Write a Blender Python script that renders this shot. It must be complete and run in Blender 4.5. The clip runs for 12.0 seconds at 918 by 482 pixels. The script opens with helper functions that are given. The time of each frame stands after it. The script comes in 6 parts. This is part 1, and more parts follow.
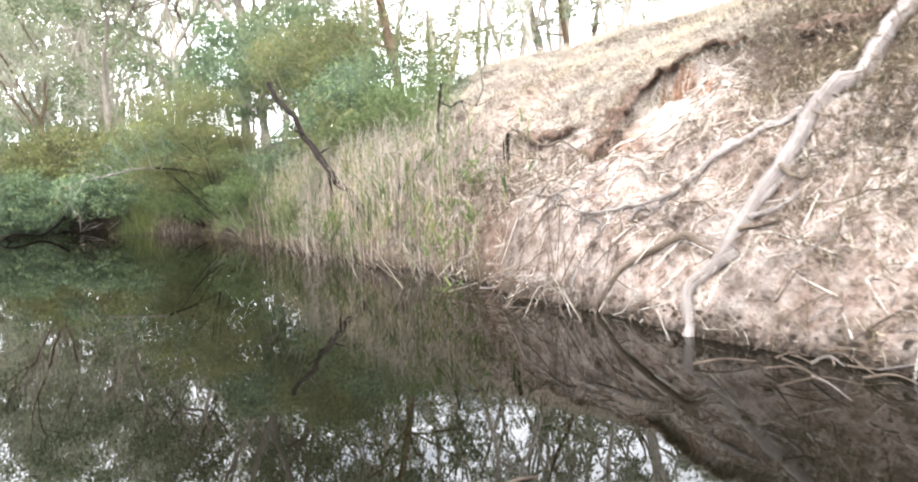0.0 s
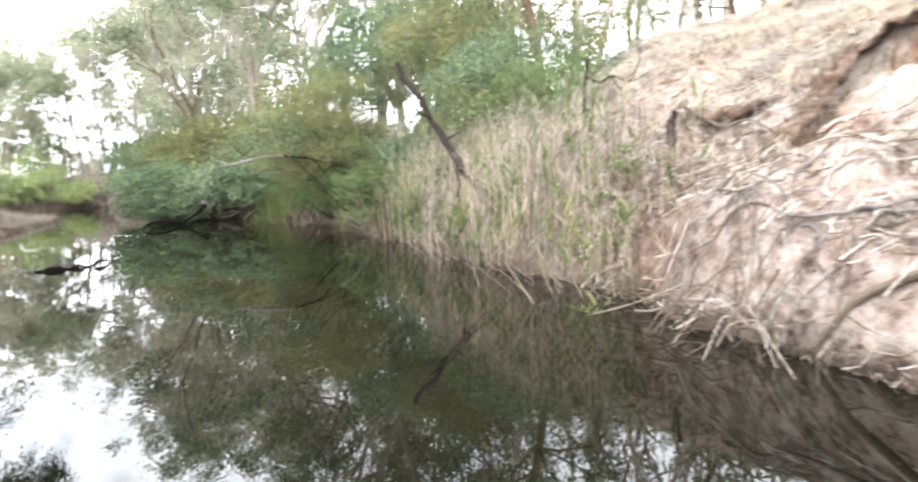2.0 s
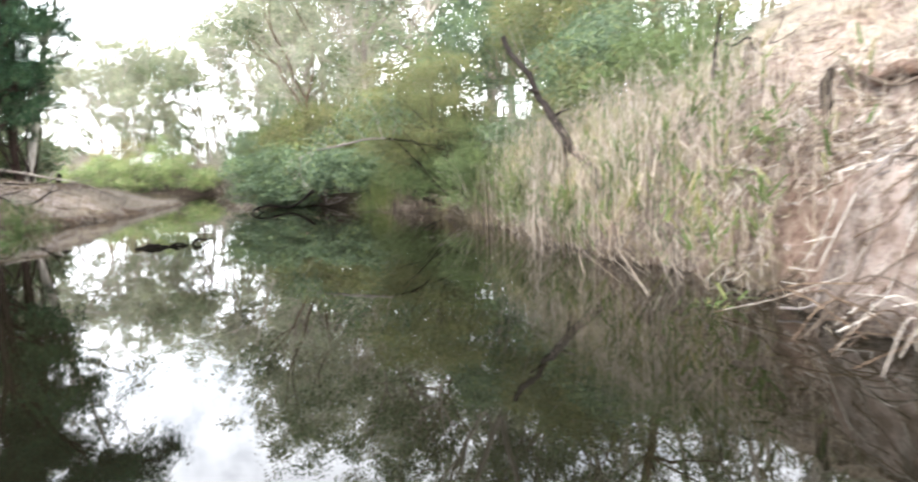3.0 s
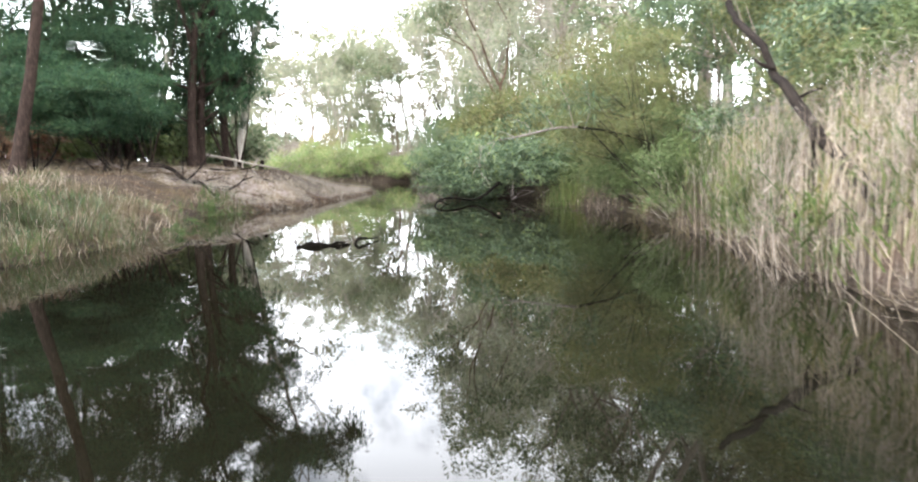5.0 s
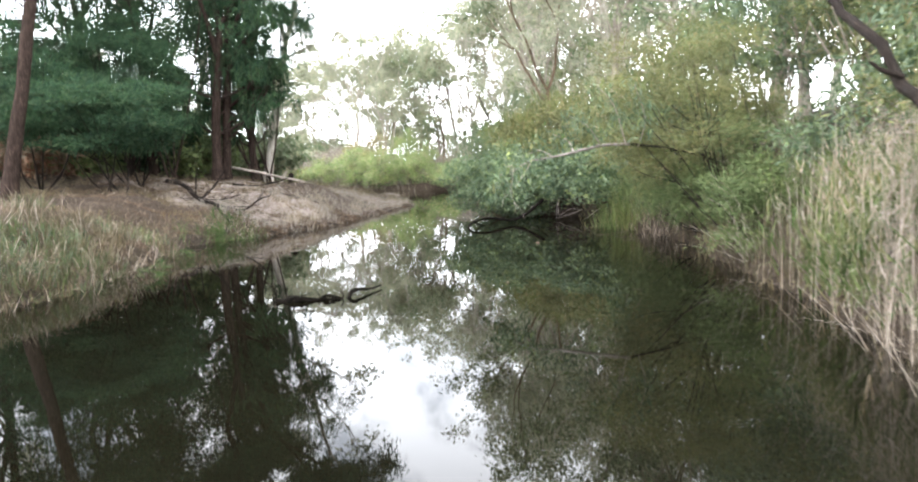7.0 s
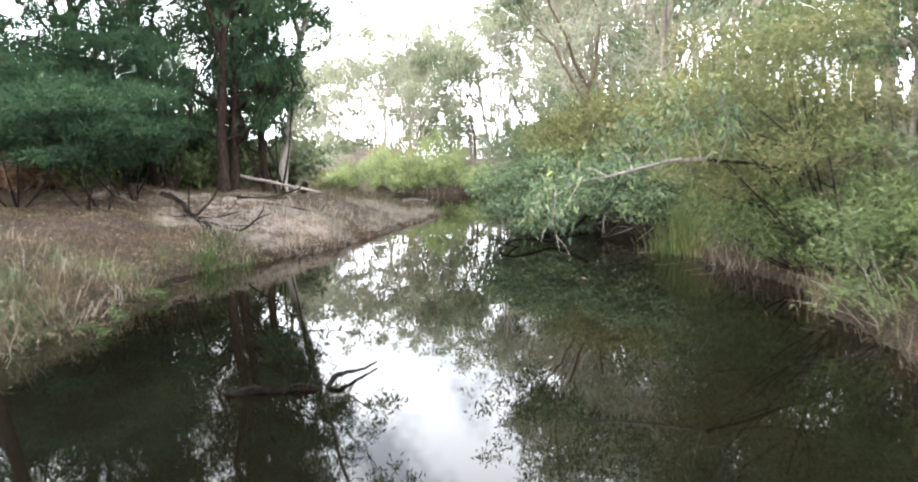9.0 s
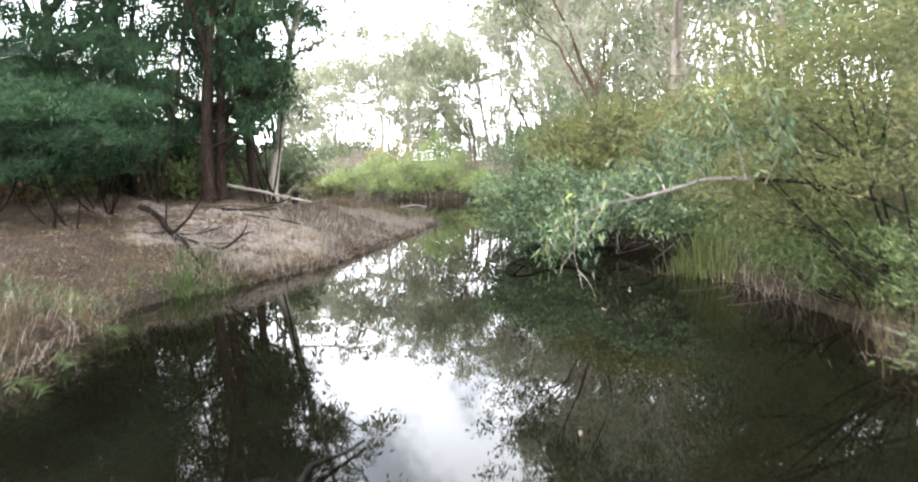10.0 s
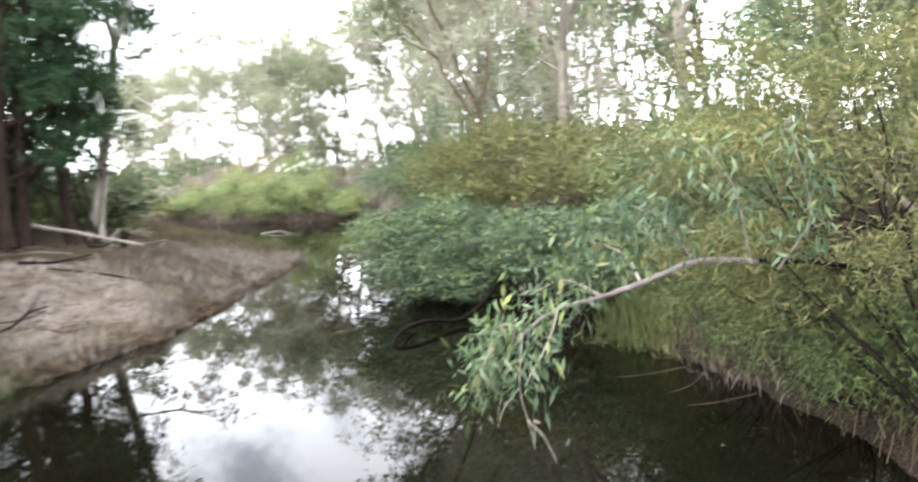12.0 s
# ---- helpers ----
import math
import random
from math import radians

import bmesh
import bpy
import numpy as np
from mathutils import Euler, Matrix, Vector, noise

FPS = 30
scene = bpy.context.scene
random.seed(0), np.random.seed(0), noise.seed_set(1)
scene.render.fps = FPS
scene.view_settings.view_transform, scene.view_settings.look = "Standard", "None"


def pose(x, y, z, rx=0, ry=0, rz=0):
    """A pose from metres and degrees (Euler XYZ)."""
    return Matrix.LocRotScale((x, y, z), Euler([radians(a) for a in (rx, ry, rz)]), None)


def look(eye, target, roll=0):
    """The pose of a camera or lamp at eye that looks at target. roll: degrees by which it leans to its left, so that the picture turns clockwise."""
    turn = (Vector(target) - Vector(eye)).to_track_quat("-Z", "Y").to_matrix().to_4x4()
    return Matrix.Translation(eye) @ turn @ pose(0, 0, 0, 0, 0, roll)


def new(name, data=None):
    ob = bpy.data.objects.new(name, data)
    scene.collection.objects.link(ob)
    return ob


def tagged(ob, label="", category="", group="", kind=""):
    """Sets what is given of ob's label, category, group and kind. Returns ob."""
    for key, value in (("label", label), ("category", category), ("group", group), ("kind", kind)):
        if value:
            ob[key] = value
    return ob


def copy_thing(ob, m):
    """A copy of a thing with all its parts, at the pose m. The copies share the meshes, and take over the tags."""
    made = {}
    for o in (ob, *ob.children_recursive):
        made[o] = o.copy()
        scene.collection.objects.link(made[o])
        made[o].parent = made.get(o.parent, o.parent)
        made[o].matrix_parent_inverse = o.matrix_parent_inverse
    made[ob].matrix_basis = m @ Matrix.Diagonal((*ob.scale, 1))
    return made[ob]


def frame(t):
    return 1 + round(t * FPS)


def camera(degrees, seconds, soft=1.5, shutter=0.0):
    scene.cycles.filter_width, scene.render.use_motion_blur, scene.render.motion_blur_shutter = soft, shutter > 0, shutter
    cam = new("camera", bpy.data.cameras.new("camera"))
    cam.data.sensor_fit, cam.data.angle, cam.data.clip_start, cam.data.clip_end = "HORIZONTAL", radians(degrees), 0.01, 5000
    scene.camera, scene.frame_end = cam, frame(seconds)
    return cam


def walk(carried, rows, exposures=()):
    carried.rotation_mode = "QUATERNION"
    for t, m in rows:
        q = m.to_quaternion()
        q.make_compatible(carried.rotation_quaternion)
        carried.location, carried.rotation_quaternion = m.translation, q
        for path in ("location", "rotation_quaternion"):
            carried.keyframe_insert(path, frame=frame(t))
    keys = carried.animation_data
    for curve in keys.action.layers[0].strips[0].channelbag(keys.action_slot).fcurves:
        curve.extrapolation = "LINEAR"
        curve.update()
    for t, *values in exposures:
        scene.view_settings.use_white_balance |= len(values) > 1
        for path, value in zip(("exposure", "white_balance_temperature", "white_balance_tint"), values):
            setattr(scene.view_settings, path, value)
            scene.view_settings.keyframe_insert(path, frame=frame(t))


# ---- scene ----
cam = camera(65.2, 12.0, soft=2.15, shutter=0.8)
PATH = [
    (0, (0.966, 2.41, 1.27), (0.701, 4.382, 1.067), -3.3),
    (0.5, (0.919, 2.787, 1.275), (0.614, 4.753, 1.074), -3.1),
    (1, (0.848, 3.184, 1.283), (0.48, 5.139, 1.079), -3.1),
    (1.5, (0.771, 3.555, 1.276), (0.281, 5.483, 1.072), -3.1),
    (2, (0.686, 3.973, 1.201), (0.046, 5.857, 1.0), -2.8),
    (2.5, (0.59, 4.373, 1.087), (-0.194, 6.201, 0.887), -2.5),
    (3, (0.486, 4.788, 0.981), (-0.438, 6.55, 0.779), -2.3),
    (3.5, (0.359, 5.198, 0.926), (-0.698, 6.884, 0.721), -2.1),
    (5.3, (-0.483, 6.577, 1.116), (-1.866, 8.006, 0.9), -1.5),
    (5.5, (-0.571, 6.77, 1.157), (-1.96, 8.193, 0.942), -1.6),
    (6, (-0.827, 7.209, 1.249), (-2.24, 8.608, 1.035), -1.6),
    (6.5, (-1.101, 7.656, 1.349), (-2.542, 9.027, 1.136), -1.7),
    (7, (-1.428, 8.062, 1.415), (-2.896, 9.404, 1.204), -1.7),
    (8.8, (-2.913, 9.556, 1.712), (-4.441, 10.828, 1.493), -2.0),
    (9, (-3.099, 9.712, 1.717), (-4.628, 10.984, 1.5), -2.0),
    (9.5, (-3.583, 10.061, 1.771), (-5.108, 11.337, 1.556), -2.0),
    (10, (-4.081, 10.471, 1.924), (-5.607, 11.745, 1.707), -2.2),
    (10.5, (-4.588, 10.87, 2.127), (-6.108, 12.151, 1.912), -2.2),
    (11, (-5.111, 11.287, 2.28), (-6.611, 12.592, 2.066), -2.3),
    (11.5, (-5.629, 11.744, 2.381), (-7.047, 13.138, 2.168), -2.5),
    (12, (-6.145, 12.191, 2.436), (-7.416, 13.721, 2.223), -2.8),
]
EXPOSURES = [(0, 0.1), (2, 0.12), (3.5, 0.15), (5.5, 0.11), (7, 0.04), (9.5, 0.03), (11, -0.03), (12, -0.08)]
walk(cam, [(t, look(eye, target, roll)) for t, eye, target, roll in PATH], EXPOSURES)


# ---- light ----
world = bpy.data.worlds.new("sky")
scene.world = world
world.use_nodes = True
wn, wl = world.node_tree.nodes, world.node_tree.links
wn.clear()
SUN_ELEVATION, SUN_AZIMUTH = radians(46), radians(208)
sky = wn.new("ShaderNodeTexSky")
sky.sky_type, sky.sun_disc = "NISHITA", False
sky.sun_elevation, sky.sun_rotation = SUN_ELEVATION, SUN_AZIMUTH
where = wn.new("ShaderNodeTexCoord")
cloud = wn.new("ShaderNodeTexNoise")
cloud.inputs["Scale"].default_value, cloud.inputs["Detail"].default_value, cloud.inputs["Roughness"].default_value = 3.2, 7.0, 0.58
cover = wn.new("ShaderNodeMapRange")
cover.interpolation_type = "SMOOTHSTEP"
cover.inputs["From Min"].default_value, cover.inputs["From Max"].default_value = 0.4, 0.53
blend = wn.new("ShaderNodeMix")
blend.data_type = "RGBA"
blend.inputs[7].default_value = (24.0, 24.8, 26.6, 1)
back = wn.new("ShaderNodeBackground")
back.inputs["Strength"].default_value = 0.37
sky_out = wn.new("ShaderNodeOutputWorld")
wl.new(where.outputs["Generated"], cloud.inputs["Vector"])
wl.new(cloud.outputs["Fac"], cover.inputs["Value"])
cover.inputs["To Min"].default_value = 0.36
apart = wn.new("ShaderNodeSeparateXYZ")
haze = wn.new("ShaderNodeMapRange")
haze.interpolation_type = "SMOOTHSTEP"
haze.inputs["From Min"].default_value, haze.inputs["From Max"].default_value, haze.inputs["To Min"].default_value, haze.inputs["To Max"].default_value = 0.14, 0.38, 1.0, 0.0
veil = wn.new("ShaderNodeMath")
veil.operation = "MAXIMUM"
wl.new(where.outputs["Generated"], apart.inputs["Vector"])
wl.new(apart.outputs["Z"], haze.inputs["Value"])
wl.new(haze.outputs["Result"], veil.inputs[0])
wl.new(cover.outputs["Result"], veil.inputs[1])
wl.new(veil.outputs["Value"], blend.inputs[0])
wl.new(sky.outputs["Color"], blend.inputs[6])
wl.new(blend.outputs[2], back.inputs["Color"])
wl.new(back.outputs["Background"], sky_out.inputs["Surface"])

sun_data = bpy.data.lights.new("sun", "SUN")
sun_data.energy, sun_data.angle, sun_data.color = 2.0, radians(7), (1.0, 0.97, 0.93)
sun = new("sun", sun_data)
sun_from = Vector((math.sin(SUN_AZIMUTH) * math.cos(SUN_ELEVATION), math.cos(SUN_AZIMUTH) * math.cos(SUN_ELEVATION), math.sin(SUN_ELEVATION)))
sun.matrix_world = look(sun_from * 80, (0, 0, 0))


# ---- materials ----
def base_material(name, rough=0.8, specular=0.3):
    m = bpy.data.materials.new(name)
    m.use_nodes = True
    n, l = m.node_tree.nodes, m.node_tree.links
    p = n["Principled BSDF"]
    p.inputs["Roughness"].default_value, p.inputs["Specular IOR Level"].default_value = rough, specular
    return m, n, l, p


def ramp(n, l, source, stops):
    r = n.new("ShaderNodeValToRGB")
    while len(r.color_ramp.elements) < len(stops):
        r.color_ramp.elements.new(0.5)
    for e, (at, colour) in zip(r.color_ramp.elements, stops):
        e.position, e.color = at, (*colour, 1)
    l.new(source, r.inputs["Fac"])
    return r.outputs["Color"]


def grain(n, l, scale, detail=6.0, rough=0.6, stretch=None):
    t = n.new("ShaderNodeTexNoise")
    t.inputs["Scale"].default_value, t.inputs["Detail"].default_value, t.inputs["Roughness"].default_value = scale, detail, rough
    c = n.new("ShaderNodeTexCoord")
    if stretch:
        m = n.new("ShaderNodeMapping")
        m.inputs["Scale"].default_value = stretch
        l.new(c.outputs["Object"], m.inputs["Vector"])
        l.new(m.outputs["Vector"], t.inputs["Vector"])
    else:
        l.new(c.outputs["Object"], t.inputs["Vector"])
    return t.outputs["Fac"]


def mixed(n, l, fac, a, b, mode="MIX"):
    x = n.new("ShaderNodeMix")
    x.data_type, x.blend_type = "RGBA", mode
    for k, v in ((0, fac), (6, a), (7, b)):
        if isinstance(v, (int, float)):
            x.inputs[k].default_value = v
        elif isinstance(v, tuple):
            x.inputs[k].default_value = (*v, 1)
        else:
            l.new(v, x.inputs[k])
    return x.outputs[2]


def relief(n, l, p, height, strength, distance=0.02):
    b = n.new("ShaderNodeBump")
    b.inputs["Strength"].default_value, b.inputs["Distance"].default_value = strength, distance
    l.new(height, b.inputs["Height"])
    l.new(b.outputs["Normal"], p.inputs["Normal"])


def bark_material(name, dark, mid, pale, scale=9.0, rough=0.85, stretch=(3.0, 3.0, 0.5)):
    m, n, l, p = base_material(name, rough, 0.05)
    f = grain(n, l, scale, 8.0, 0.65, stretch)
    g = grain(n, l, 1.3, 3.0, 0.6)
    c = ramp(n, l, f, [(0.3, dark), (0.5, mid), (0.72, pale)])
    d = mixed(n, l, ramp(n, l, g, [(0.4, (0, 0, 0)), (0.65, (1, 1, 1))]), c, dark)
    h = n.new("ShaderNodeMix")
    h.data_type, h.inputs[0].default_value = "RGBA", 0.35
    l.new(c, h.inputs[6])
    l.new(d, h.inputs[7])
    l.new(h.outputs[2], p.inputs["Base Color"])
    relief(n, l, p, f, 0.8, 0.02)
    return m


def wood_material(name, dark, mid, pale, rough=0.85):
    """Weathered wood: streaks and cracks along the limb, by its own lengthwise coordinates."""
    m, n, l, p = base_material(name, rough, 0.05)
    a = n.new("ShaderNodeAttribute")
    a.attribute_name = "lengthwise"
    q = n.new("ShaderNodeMapping")
    q.inputs["Scale"].default_value = (2.6, 2.6, 1.7)
    l.new(a.outputs["Vector"], q.inputs["Vector"])
    t = n.new("ShaderNodeTexNoise")
    t.inputs["Scale"].default_value, t.inputs["Detail"].default_value, t.inputs["Roughness"].default_value = 2.2, 8.0, 0.7
    l.new(q.outputs["Vector"], t.inputs["Vector"])
    c = ramp(n, l, t.outputs["Fac"], [(0.33, dark), (0.48, mid), (0.68, pale)])
    g = grain(n, l, 2.4, 4.0, 0.65)
    c = mixed(n, l, ramp(n, l, g, [(0.42, (0.75, 0.75, 0.75)), (0.6, (0, 0, 0))]), c, mixed(n, l, 0.55, mid, dark))
    l.new(c, p.inputs["Base Color"])
    relief(n, l, p, t.outputs["Fac"], 0.9, 0.015)
    return m


def leaf_material(name, colours, through_light=0.35, rough=0.6, patch=0.6):
    """Leaves that differ singly and by patches, and let some light through."""
    m, n, l, p = base_material(name, rough, 0.12)
    geo = n.new("ShaderNodeNewGeometry")
    k = len(colours) - 1
    c = ramp(n, l, geo.outputs["Random Per Island"], [(i / k, x) for i, x in enumerate(colours)])
    g = grain(n, l, 1.1, 3.0, 0.6)
    v = ramp(n, l, g, [(0.32, (0.45, 0.46, 0.5)), (0.5, (0.95, 0.95, 0.95)), (0.68, (1.5, 1.42, 1.15))])
    c = mixed(n, l, patch, c, mixed(n, l, 1.0, c, v, "MULTIPLY"))
    l.new(c, p.inputs["Base Color"])
    t = n.new("ShaderNodeBsdfTranslucent")
    l.new(c, t.inputs["Color"])
    x = n.new("ShaderNodeMixShader")
    x.inputs[0].default_value = through_light
    l.new(p.outputs[0], x.inputs[1])
    l.new(t.outputs[0], x.inputs[2])
    l.new(x.outputs[0], n["Material Output"].inputs["Surface"])
    return m


def ground_material():
    """Dry soil, sand and leaf mould, mixed by what lies where."""
    m, n, l, p = base_material("soil", 0.95, 0.1)

    def lies(name):
        a = n.new("ShaderNodeAttribute")
        a.attribute_name = name
        return a.outputs["Fac"]

    fine, mid, broad = grain(n, l, 38.0, 8.0, 0.7), grain(n, l, 7.0, 8.0, 0.65), grain(n, l, 1.1, 5.0, 0.6)
    litter = ramp(n, l, fine, [(0.3, (0.013, 0.0095, 0.007)), (0.46, (0.045, 0.033, 0.024)), (0.58, (0.108, 0.081, 0.06)), (0.72, (0.23, 0.19, 0.148))])
    clay = ramp(n, l, mid, [(0.32, (0.1, 0.07, 0.054)), (0.42, (0.355, 0.262, 0.215)), (0.52, (0.52, 0.414, 0.355)), (0.66, (0.625, 0.535, 0.47))])
    patchy = grain(n, l, 2.1, 10.0, 0.72)
    clay = mixed(n, l, ramp(n, l, patchy, [(0.47, (0, 0, 0)), (0.6, (0.65, 0.65, 0.65))]), clay, litter)
    clay = mixed(n, l, ramp(n, l, broad, [(0.5, (0, 0, 0)), (0.66, (0.35, 0.35, 0.35))]), clay, (0.42, 0.29, 0.22))
    crumbs = grain(n, l, 26.0, 8.0, 0.75)
    clay = mixed(n, l, ramp(n, l, crumbs, [(0.36, (0.85, 0.85, 0.85)), (0.46, (0, 0, 0))]), clay, (0.09, 0.066, 0.05))
    red = ramp(n, l, mid, [(0.3, (0.1, 0.045, 0.026)), (0.5, (0.25, 0.125, 0.075)), (0.7, (0.42, 0.27, 0.19))])
    sand = ramp(n, l, mid, [(0.34, (0.12, 0.093, 0.075)), (0.44, (0.23, 0.187, 0.162)), (0.54, (0.3, 0.252, 0.222)), (0.7, (0.37, 0.32, 0.285))])
    c = mixed(n, l, lies("clay"), litter, clay)
    c = mixed(n, l, lies("sand"), c, sand)
    c = mixed(n, l, lies("pale"), c, ramp(n, l, mid, [(0.3, (0.46, 0.37, 0.3)), (0.45, (0.62, 0.53, 0.45)), (0.65, (0.74, 0.67, 0.6))]))
    c = mixed(n, l, lies("red"), c, red)
    # wet earth by the water, and the undercut's shade painted in the same colour
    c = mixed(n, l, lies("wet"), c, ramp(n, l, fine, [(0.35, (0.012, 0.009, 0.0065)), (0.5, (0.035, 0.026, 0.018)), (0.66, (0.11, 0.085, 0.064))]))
    l.new(c, p.inputs["Base Color"])
    h = n.new("ShaderNodeMath")
    h.operation = "ADD"
    l.new(fine, h.inputs[0])
    l.new(mid, h.inputs[1])
    relief(n, l, p, h.outputs[0], 1.0, 0.07)
    return m


def water_material():
    m, n, l, p = base_material("murky water", 0.006, 0.34)
    p.inputs["IOR"].default_value = 1.33
    g = grain(n, l, 0.35, 4.0)
    l.new(ramp(n, l, g, [(0.35, (0.0022, 0.002, 0.0012)), (0.65, (0.0042, 0.0037, 0.002))]), p.inputs["Base Color"])
    r = grain(n, l, 2.2, 3.0, 0.5)
    relief(n, l, p, r, 0.02, 0.03)
    return m


SOIL, WATER = ground_material(), water_material()
PALE_BARK = bark_material("pale gum bark", (0.22, 0.18, 0.14), (0.5, 0.45, 0.39), (0.68, 0.64, 0.58), 5.0, 0.75)
BROWN_BARK = bark_material("brown bark", (0.035, 0.022, 0.015), (0.11, 0.075, 0.05), (0.22, 0.16, 0.11), 11.0)
RED_BARK = bark_material("red-brown bark", (0.01, 0.007, 0.006), (0.036, 0.024, 0.019), (0.085, 0.062, 0.05), 10.0)
GREY_BARK = bark_material("grey bark", (0.14, 0.115, 0.09), (0.29, 0.25, 0.21), (0.45, 0.4, 0.35), 7.0)
DRIFTWOOD = wood_material("bleached driftwood", (0.07, 0.055, 0.045), (0.24, 0.205, 0.185), (0.42, 0.375, 0.345), 0.8)
BLEACHED = wood_material("bleached split wood", (0.16, 0.13, 0.1), (0.42, 0.37, 0.31), (0.62, 0.57, 0.5), 0.8)
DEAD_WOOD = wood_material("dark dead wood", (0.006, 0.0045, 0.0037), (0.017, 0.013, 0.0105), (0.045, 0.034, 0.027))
BROWN_WOOD = wood_material("brown dead wood", (0.04, 0.029, 0.021), (0.13, 0.098, 0.074), (0.27, 0.22, 0.175))
WET_WOOD = bark_material("wet black wood", (0.003, 0.0025, 0.002), (0.008, 0.0065, 0.005), (0.022, 0.017, 0.013), 12.0, 0.9)
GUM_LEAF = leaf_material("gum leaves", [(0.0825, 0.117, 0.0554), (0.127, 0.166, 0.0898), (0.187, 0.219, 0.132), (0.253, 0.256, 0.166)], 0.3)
# far gums: distance haze is put into these very pale leaf colours
FAR_LEAF = leaf_material("haze-paled gum leaves", [(0.216, 0.242, 0.153), (0.303, 0.326, 0.224), (0.389, 0.399, 0.295), (0.433, 0.399, 0.306)], 0.45, 0.6, 0.4)
NEAR_LEAF = leaf_material("grey-green gum leaves", [(0.0436, 0.0781, 0.037), (0.0698, 0.1065, 0.0571), (0.1002, 0.1402, 0.0824), (0.1526, 0.1916, 0.1238), (0.1739, 0.2102, 0.074)], 0.14, 0.5)
SHEOAK_LEAF = leaf_material("dark needle foliage", [(0.0155, 0.0376, 0.0204), (0.0282, 0.0615, 0.0313), (0.0436, 0.0867, 0.0408), (0.0634, 0.0901, 0.0442)], 0.25, 0.7)
WATTLE_LEAF = leaf_material("feathery green foliage", [(0.063, 0.08, 0.0277), (0.1049, 0.1207, 0.0453), (0.1539, 0.161, 0.0691), (0.2236, 0.1833, 0.0938)], 0.14)
BRIGHT_LEAF = leaf_material("yellow-green foliage", [(0.125, 0.204, 0.0716), (0.207, 0.286, 0.113), (0.304, 0.36, 0.17), (0.415, 0.368, 0.216)], 0.32)
OLIVE_LEAF = leaf_material("dull olive foliage", [(0.0505, 0.0712, 0.0244), (0.0782, 0.1086, 0.0392), (0.1084, 0.1448, 0.0572), (0.1298, 0.1472, 0.067)], 0.14)
DRY_STRAW = leaf_material("dry straw", [(0.162, 0.132, 0.101), (0.257, 0.222, 0.181), (0.359, 0.316, 0.273), (0.299, 0.257, 0.22)], 0.25, 0.75, 0.5)
SLOPE_STRAW = leaf_material("bleached slope grass", [(0.2916, 0.2404, 0.1865), (0.4437, 0.3837, 0.3093), (0.5479, 0.4931, 0.4198), (0.3854, 0.3212, 0.2333)], 0.2, 0.8, 0.5)
REED_STRAW = leaf_material("bleached reed straw", [(0.1976, 0.1578, 0.1215), (0.3234, 0.2687, 0.2137), (0.4492, 0.3838, 0.3184), (0.3773, 0.3028, 0.2346)], 0.2, 0.75, 0.35)
PLUME = leaf_material("dry reed plumes", [(0.209, 0.171, 0.142), (0.285, 0.242, 0.209), (0.361, 0.318, 0.285)], 0.2, 0.8, 0.2)
REED_GREEN = leaf_material("green reed leaves", [(0.0479, 0.0767, 0.0218), (0.0798, 0.1148, 0.0378), (0.1277, 0.1497, 0.0588), (0.1915, 0.1671, 0.084)], 0.28)
DULL_GRASS = leaf_material("brownish grass", [(0.0561, 0.0402, 0.0257), (0.1047, 0.0789, 0.05), (0.1571, 0.1228, 0.0822), (0.0688, 0.0731, 0.0343), (0.187, 0.1389, 0.0892)], 0.2, 0.75, 0.7)
LOW_GRASS = leaf_material("dull low bank grass", [(0.046, 0.034, 0.021), (0.086, 0.066, 0.042), (0.14, 0.112, 0.074), (0.055, 0.062, 0.028), (0.165, 0.125, 0.08)], 0.2, 0.75, 0.7)
GREEN_GRASS = leaf_material("green bank grass", [(0.032, 0.064, 0.0192), (0.052, 0.088, 0.028), (0.08, 0.108, 0.04), (0.128, 0.116, 0.06)], 0.25)
RUST_LEAF = leaf_material("rusty dead fronds", [(0.1217, 0.0587, 0.0359), (0.1977, 0.1075, 0.0718), (0.2738, 0.1857, 0.1317), (0.2281, 0.1955, 0.1556)], 0.3, 0.7)
RUST_TIP = leaf_material("orange-green shrub tips", [(0.203, 0.209, 0.102), (0.289, 0.254, 0.135), (0.364, 0.275, 0.176), (0.257, 0.275, 0.114)], 0.3)
LITTER = leaf_material("fallen leaves and bark", [(0.045, 0.03, 0.02), (0.1, 0.07, 0.048), (0.2, 0.15, 0.11), (0.3, 0.25, 0.195)], 0.0, 0.9, 0.2)


# ---- mesh helpers ----
def smooth(a, b, x):
    t = np.clip((np.asarray(x, float) - a) / (b - a), 0, 1)
    return t * t * (3 - 2 * t)


